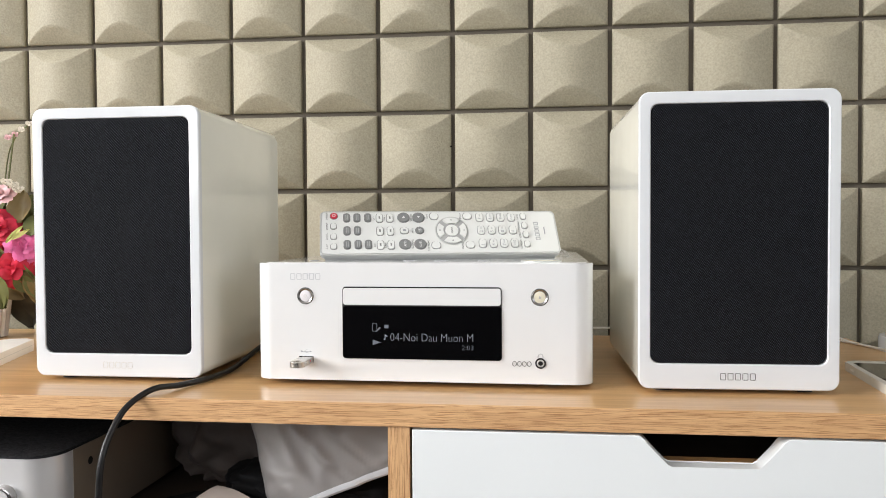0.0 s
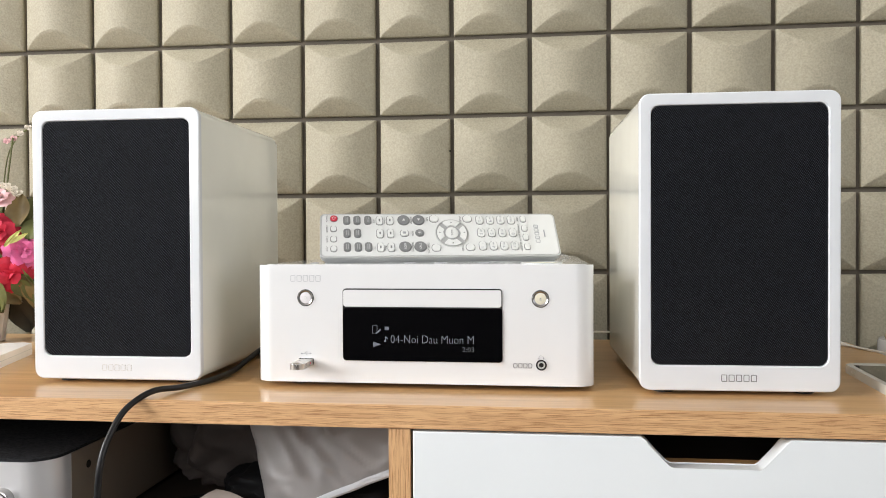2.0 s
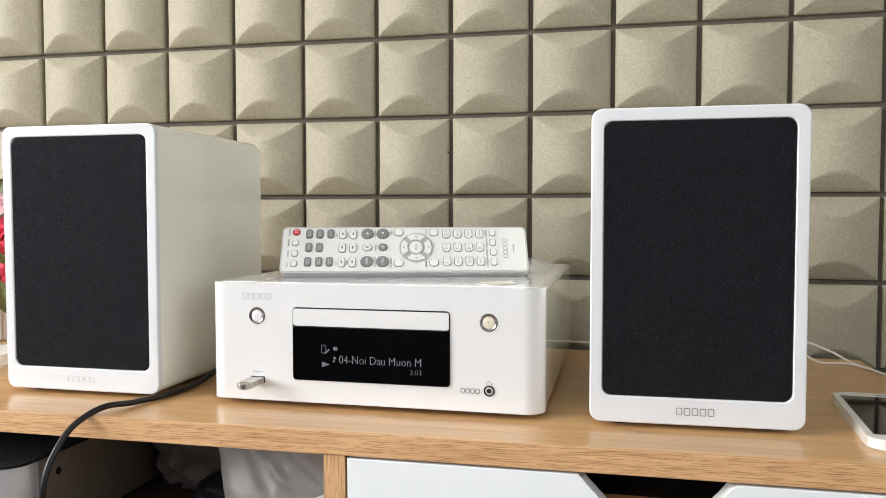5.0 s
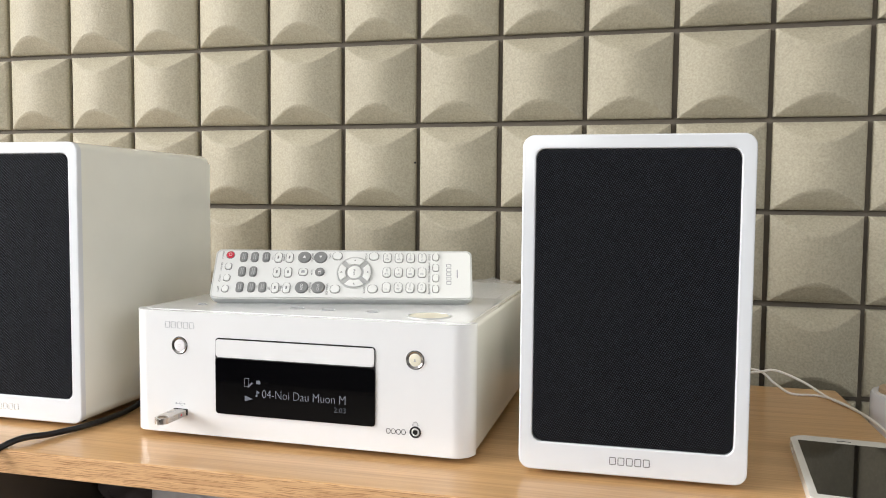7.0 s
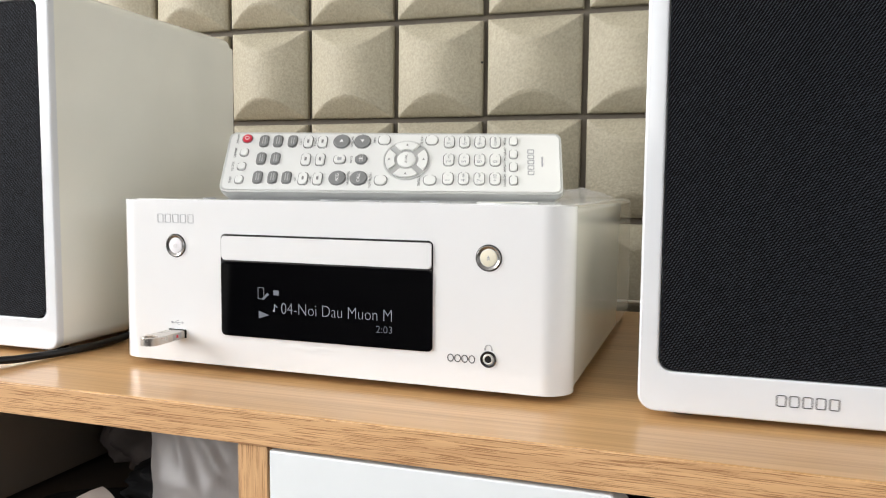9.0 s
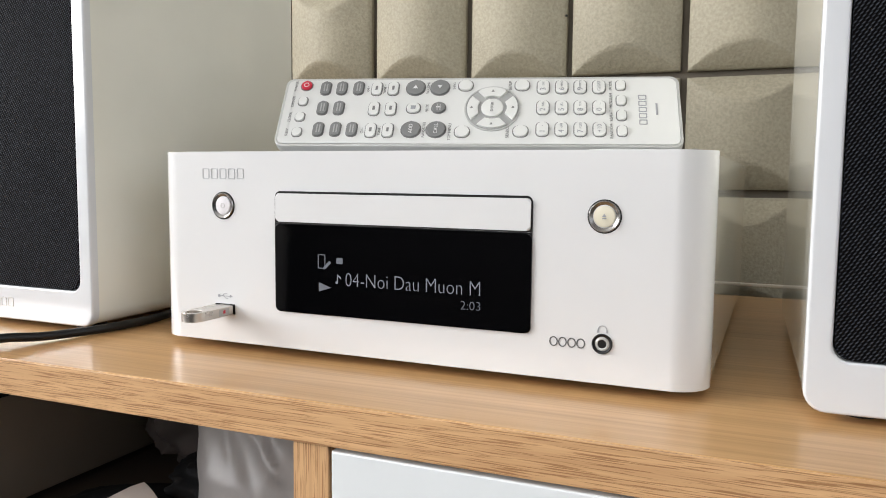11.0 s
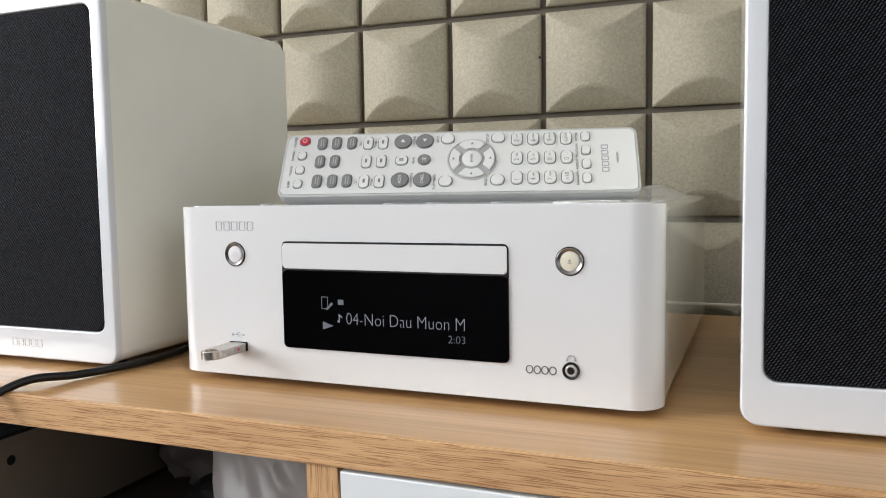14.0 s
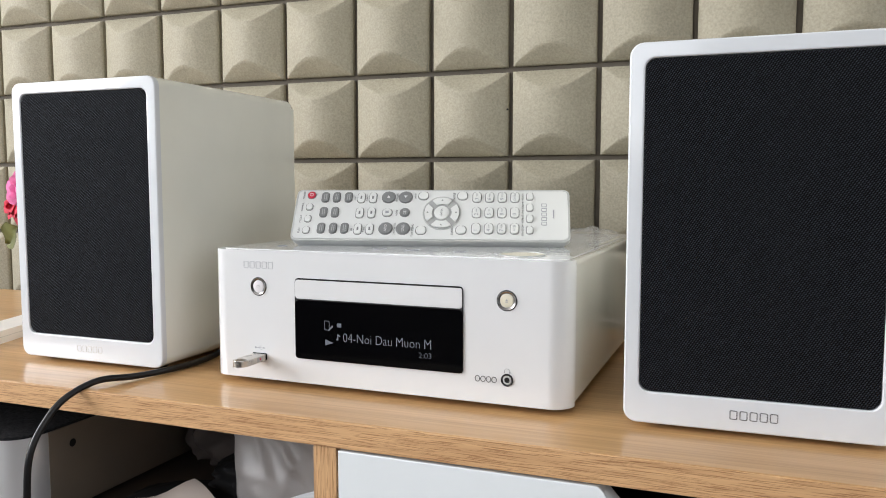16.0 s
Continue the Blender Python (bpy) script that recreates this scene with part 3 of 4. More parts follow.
# memory stick in the front port
stick = thing("usb_stick", "small brushed metal memory stick plugged into the receiver", "memory stick", pose(-0.0987, 0.0006, 0.7718, 0, 0, -0.65))
HC, HR = -0.0235, 0.0060
out_l, in_l = [], []
for k in range(48):
    ca, sa = math.cos(2 * math.pi * k / 48), math.sin(2 * math.pi * k / 48)
    reach = HR if sa <= 0 else min(HR / max(abs(ca), 1e-6), -HC / max(sa, 1e-6))
    out_l.append((reach * ca, HC + reach * sa))
    in_l.append((0.0040 * ca, HC + 0.0040 * sa))
part("shell", ring(out_l, in_l, 0.0023, -0.0023, "xy", 0.0003), M_STEEL, stick, "brushed metal shell with a key loop")
part("mark", box(0.0059, 0.0061, -0.0120, -0.0040, -0.0018, 0.0018), M_PAD, stick, "dark grey print")
part("mark", box(0.0060, 0.0062, -0.0088, -0.0072, -0.0007, 0.0009), M_KEYR, stick, "small red print")

# ---- remote control ----
RX = Vector((0.9654, 0.2609, 0.0))
RV = Vector((-0.1456, 0.5387, 0.8298)).normalized()
RN = RX.cross(RV).normalized()
RM = Matrix((RX, RV, RN)).transposed().to_4x4()
RM.translation = Vector((-0.0987, 0.045, 0.8588))
remote = thing("remote_control", "silver-grey remote control with white and grey keys leaning on the receiver", "remote control", RM)
RL, RW = 0.2266, 0.0490
part("body", prism(rr(RL, RW, 0.0050, RL / 2, RW / 2), -0.0022, -0.0085, "xy", 0.0030, 3, "b"), M_RIM, remote, "silver lower shell")
part("rim", ring(rr(RL, RW, 0.0050, RL / 2, RW / 2), rr(RL - 0.0032, RW - 0.0032, 0.0038, RL / 2, RW / 2), 0.0, -0.0022, "xy", 0.0005), M_RIM, remote, "shiny silver rim")
part("face", prism(rr(RL - 0.0033, RW - 0.0033, 0.0037, RL / 2, RW / 2), 0.0002, -0.0021, "xy", 0.0003, 2, "a"), M_REMOTE, remote, "pale grey face plate")


def key(x, y, w, h, material, r=None, text="", ink=M_INK, hgt=0.0014, size=0.0):
    r = min(w, h) / 2 - 0.0001 if r is None else r
    k = part("key", prism(rr(w, h, r, x, y, 5), hgt, 0.0001, "xy", min(0.0006, r * 0.8), 2, "a"), material, remote)
    part("surround", ring(rr(w + 0.0012, h + 0.0012, r + 0.0005, x, y, 5), rr(w, h, r, x, y, 5), 0.00035, 0.0001, "xy"), M_INK, k)
    if text:
        words("legend", text, size or h * 0.38, ink, k, pose(x, y, hgt + 0.0001, 0, 0, 90))
    elif material is M_KEYG and h < 0.010:
        for o in (-0.0010, 0.0006):
            part("legend", box(x + o, x + o + 0.0007, y - h * 0.30, y + h * 0.30, hgt, hgt + 0.0001), M_PAD, k)
    return k


def legend(x, y, text, size, vertical=True):
    words("legend", text, size, M_INK, remote, pose(x, y, 0.00035, 0, 0, 90 if vertical else 0))


def bar(x, y, w, h, material=M_INK):
    part("legend_bar", box(x - w / 2, x + w / 2, y - h / 2, y + h / 2, 0.0002, 0.00035), material, remote)


k = key(0.0130, 0.0430, 0.0064, 0.0064, M_KEYR)
part("power_mark", ring(circle(0.0016, 0.013, 0.043, 16), circle(0.0012, 0.013, 0.043, 16), 0.0015, 0.0014, "xy"), M_INKW, k)
for y in (0.0314, 0.0200, 0.0092):
    key(0.0126, y, 0.0050, 0.0058, M_KEY, 0.0019)
for y, s in ((0.0430, "POWER"), (0.0314, "DIMMER"), (0.0200, "CLOCK"), (0.0092, "SLEEP")):
    legend(0.0066, y, s, 0.0022)
for x, y in ((0.0249, 0.041), (0.0345, 0.041), (0.0446, 0.041), (0.0250, 0.0264), (0.0347, 0.0264), (0.0249, 0.0111), (0.0349, 0.0111), (0.0444, 0.0111)):
    key(x, y, 0.0055, 0.0092, M_KEYG, 0.0022)
for x in (0.0555, 0.0653):
    for y in (0.0405, 0.0258, 0.0104):
        kk = key(x, y, 0.0056, 0.0092, M_KEY, 0.0020)
        part("legend", box(x - 0.0007, x + 0.0007, y - 0.0014, y + 0.0014, 0.0014, 0.0015), M_INK, kk)
for x, y, s in ((0.0504, 0.0405, "CH +"), (0.0604, 0.0405, "TUNE +"), (0.0504, 0.0104, "CH -"), (0.0604, 0.0104, "TUNE -")):
    legend(x, y, s, 0.0020)
key(0.0784, 0.0411, 0.0106, 0.0106, M_KEYG)
key(0.0926, 0.0411, 0.0106, 0.0106, M_KEYG)
part("volume_mark", prism([(0.0770, 0.0400), (0.0798, 0.0400), (0.0784, 0.0424)], 0.0016, 0.0014, "xy"), M_INKW, remote)
part("volume_mark", prism([(0.0912, 0.0422), (0.0926, 0.0398), (0.0940, 0.0422)], 0.0016, 0.0014, "xy"), M_INKW, remote)
key(0.0784, 0.0111, 0.0106, 0.0106, M_KEYG, None, "ADD", M_INKW, size=0.0030)
key(0.0926, 0.0111, 0.0106, 0.0106, M_KEYG, None, "CALL", M_INKW, size=0.0030)
k = key(0.0929, 0.0264, 0.0074, 0.0074, M_KEYG)
part("mute_mark", box(0.0915, 0.0943, 0.0260, 0.0268, 0.0014, 0.0015), M_INKW, k)
k = key(0.0784, 0.0262, 0.0074, 0.0066, M_KEY, 0.0026)
part("legend", box(0.0770, 0.0798, 0.0250, 0.0274, 0.0014, 0.0015), M_LOGO, k)
legend(0.0857, 0.0411, "VOLUME", 0.0022)
legend(0.0863, 0.0262, "MUTE", 0.0022)
legend(0.0857, 0.0111, "FAVORITES", 0.0022)
legend(0.1010, 0.0425, "INFO", 0.0022)
legend(0.1004, 0.0096, "TOP MENU", 0.0024)
legend(0.1330, 0.0425, "SETUP", 0.0024)
legend(0.1325, 0.0100, "SEARCH", 0.0024)
for x, y in ((0.1074, 0.0425), (0.1073, 0.0096), (0.1397, 0.0425), (0.1397, 0.0100)):
    key(x, y, 0.0078, 0.0072, M_KEY, 0.0030)
CX, CY = 0.1234, 0.0259
pad = part("direction_pad", lathe([(0, 0.0), (0, 0.0006), (0.0148, 0.0006), (0.0152, 0.0)], 48, pose(CX, CY, 0)), M_PAD, remote, "round grey direction pad")
part("pad_rim", lathe([(0.0150, 0.0), (0.0150, 0.0008), (0.0158, 0.0008), (0.0158, 0.0)], 48, pose(CX, CY, 0)), M_RIM, pad)
for q in range(4):
    pts = []
    for i in range(9):
        a = radians(90 * q - 36 + 72 * i / 8)
        pts.append((CX + 0.0142 * math.cos(a), CY + 0.0142 * math.sin(a)))
    for i in range(9):
        a = radians(90 * q + 30 - 60 * i / 8)
        pts.append((CX + 0.0082 * math.cos(a), CY + 0.0082 * math.sin(a)))
    kk = part("key", prism(pts, 0.0018, 0.0005, "xy", 0.0005, 2, "a"), M_KEY, pad)
    a = radians(90 * q)
    c = Vector((CX + 0.0116 * math.cos(a), CY + 0.0116 * math.sin(a)))
    part("arrow", prism([(c.x - 0.0008, c.y - 0.0007), (c.x + 0.0008, c.y - 0.0007), (c.x, c.y + 0.0009)], 0.0020, 0.0018, "xy"), M_INK, kk)
k = part("key", lathe([(0, 0.0019), (0.0055, 0.0019), (0.0062, 0.0014), (0.0062, 0.0004), (0, 0.0004)], 36, pose(CX, CY, 0)), M_KEY, pad, "round white centre key")
words("legend", "ENTER", 0.0022, M_INK, k, pose(CX, CY, 0.0020, 0, 0, 90))
ALPHA = {"1": "/", "2": "ABC", "3": "DEF", "4": "GHI", "5": "JKL", "6": "MNO", "7": "PQRS", "8": "TUV", "9": "WXYZ", "0": "._"}
NUM = ["3", "6", "9", "CLEAR", "2", "5", "8", "0", "1", "4", "7", "+10"]
for j, y in enumerate((0.0411, 0.0264, 0.0114)):
    for i in range(4):
        s = NUM[4 * j + i]
        x = 0.1516 + 0.0103 * i
        kk = key(x, y, 0.0064, 0.0092, M_KEY, 0.0025)
        if s in ALPHA:
            words("legend", s, 0.0044, M_LOGO, kk, pose(x, y - 0.0020, 0.0015, 0, 0, 90))
            words("legend", ALPHA[s], 0.0017, M_LOGO, kk, pose(x, y + 0.0019, 0.0015, 0, 0, 90))
        else:
            words("legend", s, 0.0025 if s == "CLEAR" else 0.0036, M_LOGO, kk, pose(x, y, 0.0015, 0, 0, 90))
for y, s in ((0.0420, "MODE"), (0.0313, "PROGRAM"), (0.0209, "REPEAT"), (0.0103, "RANDOM")):
    key(0.1945, y, 0.0048, 0.0066, M_KEY, 0.0018)
    legend(0.1890, y, s, 0.0023)
for i in range(5):
    yy = 0.0165 + 0.0043 * i
    part("mark", ring(rr(0.0044, 0.0034, 0.0006, 0.2060, yy, 3), rr(0.0033, 0.0023, 0.0003, 0.2060, yy, 3), 0.00035, 0.0001, "xy"), M_LOGO, remote)
bar(0.2135, 0.0255, 0.0011, 0.0080, M_LOGO)

# clear sleeve behind the remote
random.seed(5)
sl = bmesh.new()
rows = []
for i in range(15):
    for_row = []
    for j in range(11):
        x = 0.020 + 0.112 * i / 14
        y = 0.150 + 0.140 * j / 10 + 0.05 * (x - 0.06)
        edge = min(i, 14 - i, j, 10 - j)
        z = 0.8549 + (0.006 * min(1, edge / 2.0) + 0.005 * noise.noise((x * 60, y * 60, 3))) * (1 if edge else 0.15)
        for_row.append(sl.verts.new((x, y, max(0.8546, z))))
    rows.append(for_row)
for a, b in zip(rows, rows[1:]):
    for j in range(10):
        sl.faces.new((a[j], a[j + 1], b[j + 1], b[j]))
sleeve = tagged(link("plastic_sleeve", sl, M_CLEAR, sharp=80), "crumpled clear plastic sleeve lying on the receiver", "plastic sleeve")

# ---- mains cord ----
cord = tagged(link("power_cord", tube([(-0.232, -0.092, 0.45), (-0.230, -0.101, 0.62), (-0.2275, -0.1015, 0.685), (-0.2262, -0.0985, 0.712), (-0.2240, -0.0880, 0.7305), (-0.2200, -0.0725, 0.7455), (-0.2105, -0.0500, 0.7545),
              (-0.1990, -0.0250, 0.7532), (-0.1875, 0.008, 0.7530), (-0.1835, 0.050, 0.7540), (-0.1780, 0.077, 0.7615), (-0.1720, 0.105, 0.769), (-0.1650, 0.16, 0.775), (-0.158, 0.24, 0.775), (-0.15, 0.33, 0.765)], 0.0025, 14), M_RUBBER),
              "thick black rubber mains cord hanging over the desk edge", "power cord")

# ---- amplifier on the shelf ----
AX = -0.303
amp = thing("amplifier", "silver amplifier with black felt top on the shelf", "amplifier", pose(AX - 0.15, -0.046, 0.614))
part("fascia", prism([p for p in rr(0.30, 0.060, 0.027, 0, 0.030, 10)], 0.0785, 0.004, "xy", 0.0015, 2, "ab"), M_ALU, amp, "curved silver front")
part("case", box(-0.1493, 0.1493, 0.0602, 0.33, 0.004, 0.0785, 0.001), M_ALUSIDE, amp, "champagne painted side panels")
part("side_cheek", box(0.1494, 0.1505, 0.031, 0.33, 0.004, 0.0785, 0.0004), M_ALUSIDE, amp)
part("felt_top", prism(rr(0.300, 0.33, 0.024, 0, 0.165, 10), 0.0812, 0.0787, "xy", 0.001, 2, "a"), M_FELT, amp, "black felt cover")
part("screw_hole", lathe([(0, 0.0006), (0.0030, 0.0006), (0.0036, 0.0), (0, 0.0)], 20, pose(0.1505, 0.0560, 0.0620) @ pose(0, 0, 0, 0, 90, 0)), M_DARK, amp)
dial = part("dial", lathe([(0, 0.0075), (0.0085, 0.0075), (0.0100, 0.0065), (0.0105, 0.0), (0, 0.0)], 40, pose(0.1090, 0.0, 0.0465) @ TOFRONT), M_CHROME, amp, "round chrome dial")
part("dial_face", lathe([(0, 0.0078), (0.0075, 0.0078), (0.0078, 0.0072), (0, 0.0072)], 36, pose(0.1090, 0.0, 0.0465) @ TOFRONT), M_ALU, dial)
for x in (-0.11, 0.11):
    for y in (0.03, 0.28):
        part("foot", lathe([(0, 0.0), (0.010, 0.0), (0.010, 0.0042), (0, 0.0042)], 16, pose(x, y, 0)), M_RUBBER, amp)


# ---- clutter on the shelf ----
def crumpled(name, c, size, amount, freq, material, label, category, seed, flat=0.0):
    bm = bmesh.new()
    bmesh.ops.create_icosphere(bm, subdivisions=5, radius=1.0)
    for v in bm.verts:
        p = v.co.copy()
        f = 1 + amount * (noise.ridged_multi_fractal(p * freq + Vector((seed, 0, 0)), 1.0, 2.0, 3, 1.0, 2.0) - 1.2)
        q = Vector((math.copysign(abs(p.x) ** 0.7, p.x), math.copysign(abs(p.y) ** 0.7, p.y), math.copysign(abs(p.z) ** 0.7, p.z))) * f
        v.co = Vector((q.x * size[0] / 2, q.y * size[1] / 2, max(flat - c[2], q.z * size[2] / 2)))
    ob = link(name, bm, material, sharp=60)
    ob.location = c
    return tagged(ob, label, category)


crumpled("black_bag", (-0.115, 0.115, 0.633), (0.19, 0.15, 0.042), 0.12, 1.6, M_BLACKBAG, "crumpled black polythene bag on the shelf", "plastic bag", 4, 0.6142)
wbag = thing("white_bag", "crumpled white plastic bag stuffed under the desktop", "plastic bag", pose(0, 0, 0))
wb = bmesh.new()
fronts, backs = [], []
NA, NB = 44, 26
for i in range(NA + 1):
    a = i / NA
    fr, bk = [], []
    for j in range(NB + 1):
        b = j / NB
        x = (-0.142 - 0.042 * b) * (1 - a) + -0.0185 * a
        z = (0.626 + 0.050 * a) * (1 - b) + 0.7312 * b
        p = Vector((x * 13, z * 11, 1.7))
        fold = 0.012 * noise.noise(p) + 0.004 * abs(noise.noise(p * 2.6 + Vector((3, 1, 0)))) - 0.010 * max(0.0, 0.25 - abs(noise.noise(Vector((x * 26 + z * 30, z * 9, 5)))))
        fold -= 0.0022 * (1 - abs(noise.noise(Vector((x * 17 - z * 22, z * 20 + x * 9, 8.3))))) ** 6 + 0.0008 * (1 - abs(noise.noise(Vector((x * 40 + z * 25, z * 38, 2.1))))) ** 5
        puff = math.sin(math.pi * min(1, max(0, a))) ** 0.5
        y = 0.036 + 0.042 * b * (1 - a) + fold - 0.012 * puff
        fr.append(wb.verts.new((x, y, z)))
        bk.append(wb.verts.new((x + 0.01 * (0.5 - a), 0.085 + 0.03 * puff + fold, z)))
    fronts.append(fr)
    backs.append(bk)
for rows in (fronts, backs):
    for r0, r1 in zip(rows, rows[1:]):
        for j in range(NB):
            wb.faces.new((r0[j], r0[j + 1], r1[j + 1], r1[j]))
loop_f = [r[0] for r in fronts] + fronts[-1][1:] + [r[-1] for r in reversed(fronts[:-1])] + list(reversed(fronts[0][1:-1]))
loop_b = [r[0] for r in backs] + backs[-1][1:] + [r[-1] for r in reversed(backs[:-1])] + list(reversed(backs[0][1:-1]))
for k in range(len(loop_f)):
    q = (k + 1) % len(loop_f)
    wb.faces.new((loop_f[k], loop_f[q], loop_b[q], loop_b[k]))
hem_pts = [(v.co.x, v.co.y - 0.0012, v.co.z + 0.001) for v in (r[0] for r in fronts[::4])]
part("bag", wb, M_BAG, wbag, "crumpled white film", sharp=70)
part("hem", tube(hem_pts, 0.0034, 8, 3), M_FILM, wbag, "doubled white hem")
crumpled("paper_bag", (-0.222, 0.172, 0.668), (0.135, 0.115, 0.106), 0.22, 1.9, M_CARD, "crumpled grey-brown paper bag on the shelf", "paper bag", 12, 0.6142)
pp = bmesh.new()
rows = []
for i in range(9):
    rows.append([pp.verts.new((-0.0425 + 0.085 * i / 8, -0.033 + 0.066 * j / 8, 0.002 * math.sin(i * 0.7) + 0.003 * math.cos(j * 0.8))) for j in range(9)])
for a, b in zip(rows, rows[1:]):
    for j in range(8):
        pp.faces.new((a[j], a[j + 1], b[j + 1], b[j]))
ex = bmesh.ops.extrude_face_region(pp, geom=list(pp.faces))
bmesh.ops.translate(pp, vec=(0, 0, 0.0012), verts=[v for v in ex["geom"] if isinstance(v, bmesh.types.BMVert)])
paper = tagged(link("paper_sheet", pp, M_PAPER, sharp=60), "folded white paper sheet lying on the clutter", "paper")
paper.matrix_world = pose(-0.1800, -0.0080, 0.6400, 3, 0, -33)
crumpled("black_pouch", (-0.185, 0.018, 0.624), (0.145, 0.12, 0.026), 0.1, 1.5, M_BLACKBAG, "flat black pouch under the paper", "pouch", 8, 0.6142)

# ---- telephone, wires, film roll ----
phone = thing("smartphone", "white smartphone with dark screen lying on the desk", "smartphone", pose(0.4115, 0.0430, DZ, 0, 0, -5.0))
part("body", prism(rr(0.0775, 0.152, 0.010, 0, 0), 0.0078, 0.0, "xy", 0.0020, 3, "ab"), M_PHONEW, phone, "white rounded body")
part("screen", prism(rr(0.0675, 0.121, 0.001, 0.0, 0.0), 0.0080, 0.0074, "xy"), M_GLASS, phone, "dark glossy screen")
part("home_button", lathe([(0.0052, 0.0), (0.0052, 0.0004), (0.0045, 0.0004), (0.0045, 0.0)], 28, pose(0.0, -0.068, 0.0077)), M_RIM, phone)
part("earpiece", box(-0.005, 0.005, 0.067, 0.0682, 0.0076, 0.0080), M_DARK, phone)
part("side_key", box(-0.0393, -0.0384, 0.040, 0.049, 0.0028, 0.0046), M_RIM, phone)
for pts in ([(0.10, 0.322, 0.7605), (0.20, 0.322, 0.7605), (0.30, 0.322, 0.765), (0.376, 0.318, 0.770), (0.398, 0.302, 0.759), (0.412, 0.293, 0.7518), (0.439, 0.292, 0.7515), (0.454, 0.264, 0.7515), (0.4645, 0.208, 0.7508), (0.480, 0.170, 0.735), (0.50, 0.10, 0.700)],
            [(0.20, 0.318, 0.7530), (0.33, 0.300, 0.766), (0.378, 0.305, 0.769), (0.399, 0.312, 0.771), (0.424, 0.300, 0.763), (0.442, 0.280, 0.7540), (0.456, 0.252, 0.7516), (0.4655, 0.200, 0.7508), (0.485, 0.150, 0.730), (0.51, 0.08, 0.690)]):
    tagged(link("charging_cable", tube(pts, 0.0012, 8, 6), M_WIRE), "thin white charging cable trailing across the desk", "cable", "white cables")
side = thing("side_cabinet", "low white cabinet standing beside the desk", "cabinet", pose(0.70, 0.17, 0))
part("top", box(-0.22, 0.22, -0.18, 0.18, 0.664, 0.682, 0.001), M_DRAWER, side)
part("body", box(-0.215, 0.215, -0.175, 0.175, 0.0, 0.6635, 0.001), M_DRAWER, side)
roll = thing("film_roll", "upright roll of clear stretch film on a cardboard core", "film roll", pose(0.529, 0.30, 0.682))
part("film", lathe([(0.0345, 0.0), (0.040, 0.0), (0.0415, 0.003), (0.0415, 0.072), (0.040, 0.075), (0.0345, 0.0755)], 40), M_FILM, roll, "bluish white wound film")
part("core", lathe([(0.034, 0.075), (0.0335, 0.0790), (0.030, 0.0795), (0.028, 0.0785), (0.027, 0.002), (0.034, 0.002)], 40), M_CORE, roll, "brown cardboard core")

# ---- flowers ----
def petal(bm, m, w, h, curl, ruffle, seed):
    rows = []
    for i in range(6):
        v = i / 5
        half = w * (0.25 + 0.75 * math.sin(math.pi * min(1, 0.15 + 0.72 * v))) * (1 if v < 0.9 else 0.8)
        row = []
        for j in range(5):
            u = j / 4 * 2 - 1
            p = Vector((u * half, curl * v * v * h - 0.35 * half * (1 - u * u) + ruffle * h * noise.noise((u * 1.7, v * 2, seed)) * v, v * h))
            row.append(bm.verts.new(m @ p))
        rows.append(row)
    for a, b in zip(rows, rows[1:]):
        for j in range(4):
            bm.faces.new((a[j], a[j + 1], b[j + 1], b[j]))


def blossom(parent, c, r, material, face, seed, layers=4, label=""):
    bm = bmesh.new()
    rnd = random.Random(seed)
    aim = Vector(face).to_track_quat("Z", "Y").to_matrix().to_4x4()
    base = Matrix.Translation(c) @ aim
    for k in range(layers):
        n = 3 + k
        for i in range(n):
            a = 360 * i / n + 40 * k + rnd.uniform(-12, 12)
            lean = 8 + 22 * k + rnd.uniform(-6, 6)
            m = base @ pose(0, 0, -0.35 * r, 0, 0, a) @ pose(0, 0.06 * r * k, 0, -lean, 0, 0)
            petal(bm, m, r * (0.42 + 0.09 * k), r * (0.85 + 0.12 * k), 0.28 + 0.1 * k, 0.25, seed + 7 * k + i)
    return part("flower", bm, material, parent, label, sharp=80)


def leaf(parent, c, length, width, roll, tilt, material, seed):
    """A leaf whose base is at c; roll turns its tip from upright, tilt leans it."""
    bm = bmesh.new()
    rows = []
    for i in range(11):
        v = i / 10
        half = width / 2 * math.sin(math.pi * (0.04 + 0.94 * v)) ** 0.75 * (1.12 - 0.35 * v)
        rows.append([bm.verts.new((u * half, v * length, -0.22 * length * v * v + 0.16 * width * abs(u) + 0.06 * length * noise.noise((u * 2, v * 4, seed)))) for u in (-1, -0.6, -0.25, 0, 0.25, 0.6, 1)])
    for a, b in zip(rows, rows[1:]):
        for j in range(6):
            bm.faces.new((a[j], a[j + 1], b[j + 1], b[j]))
    bmesh.ops.transform(bm, matrix=Matrix.Translation(c) @ pose(0, 0, 0, 0, roll, 0) @ pose(0, 0, 0, tilt, 0, 0), verts=bm.verts)
    return part("leaf", bm, material, parent, sharp=80)


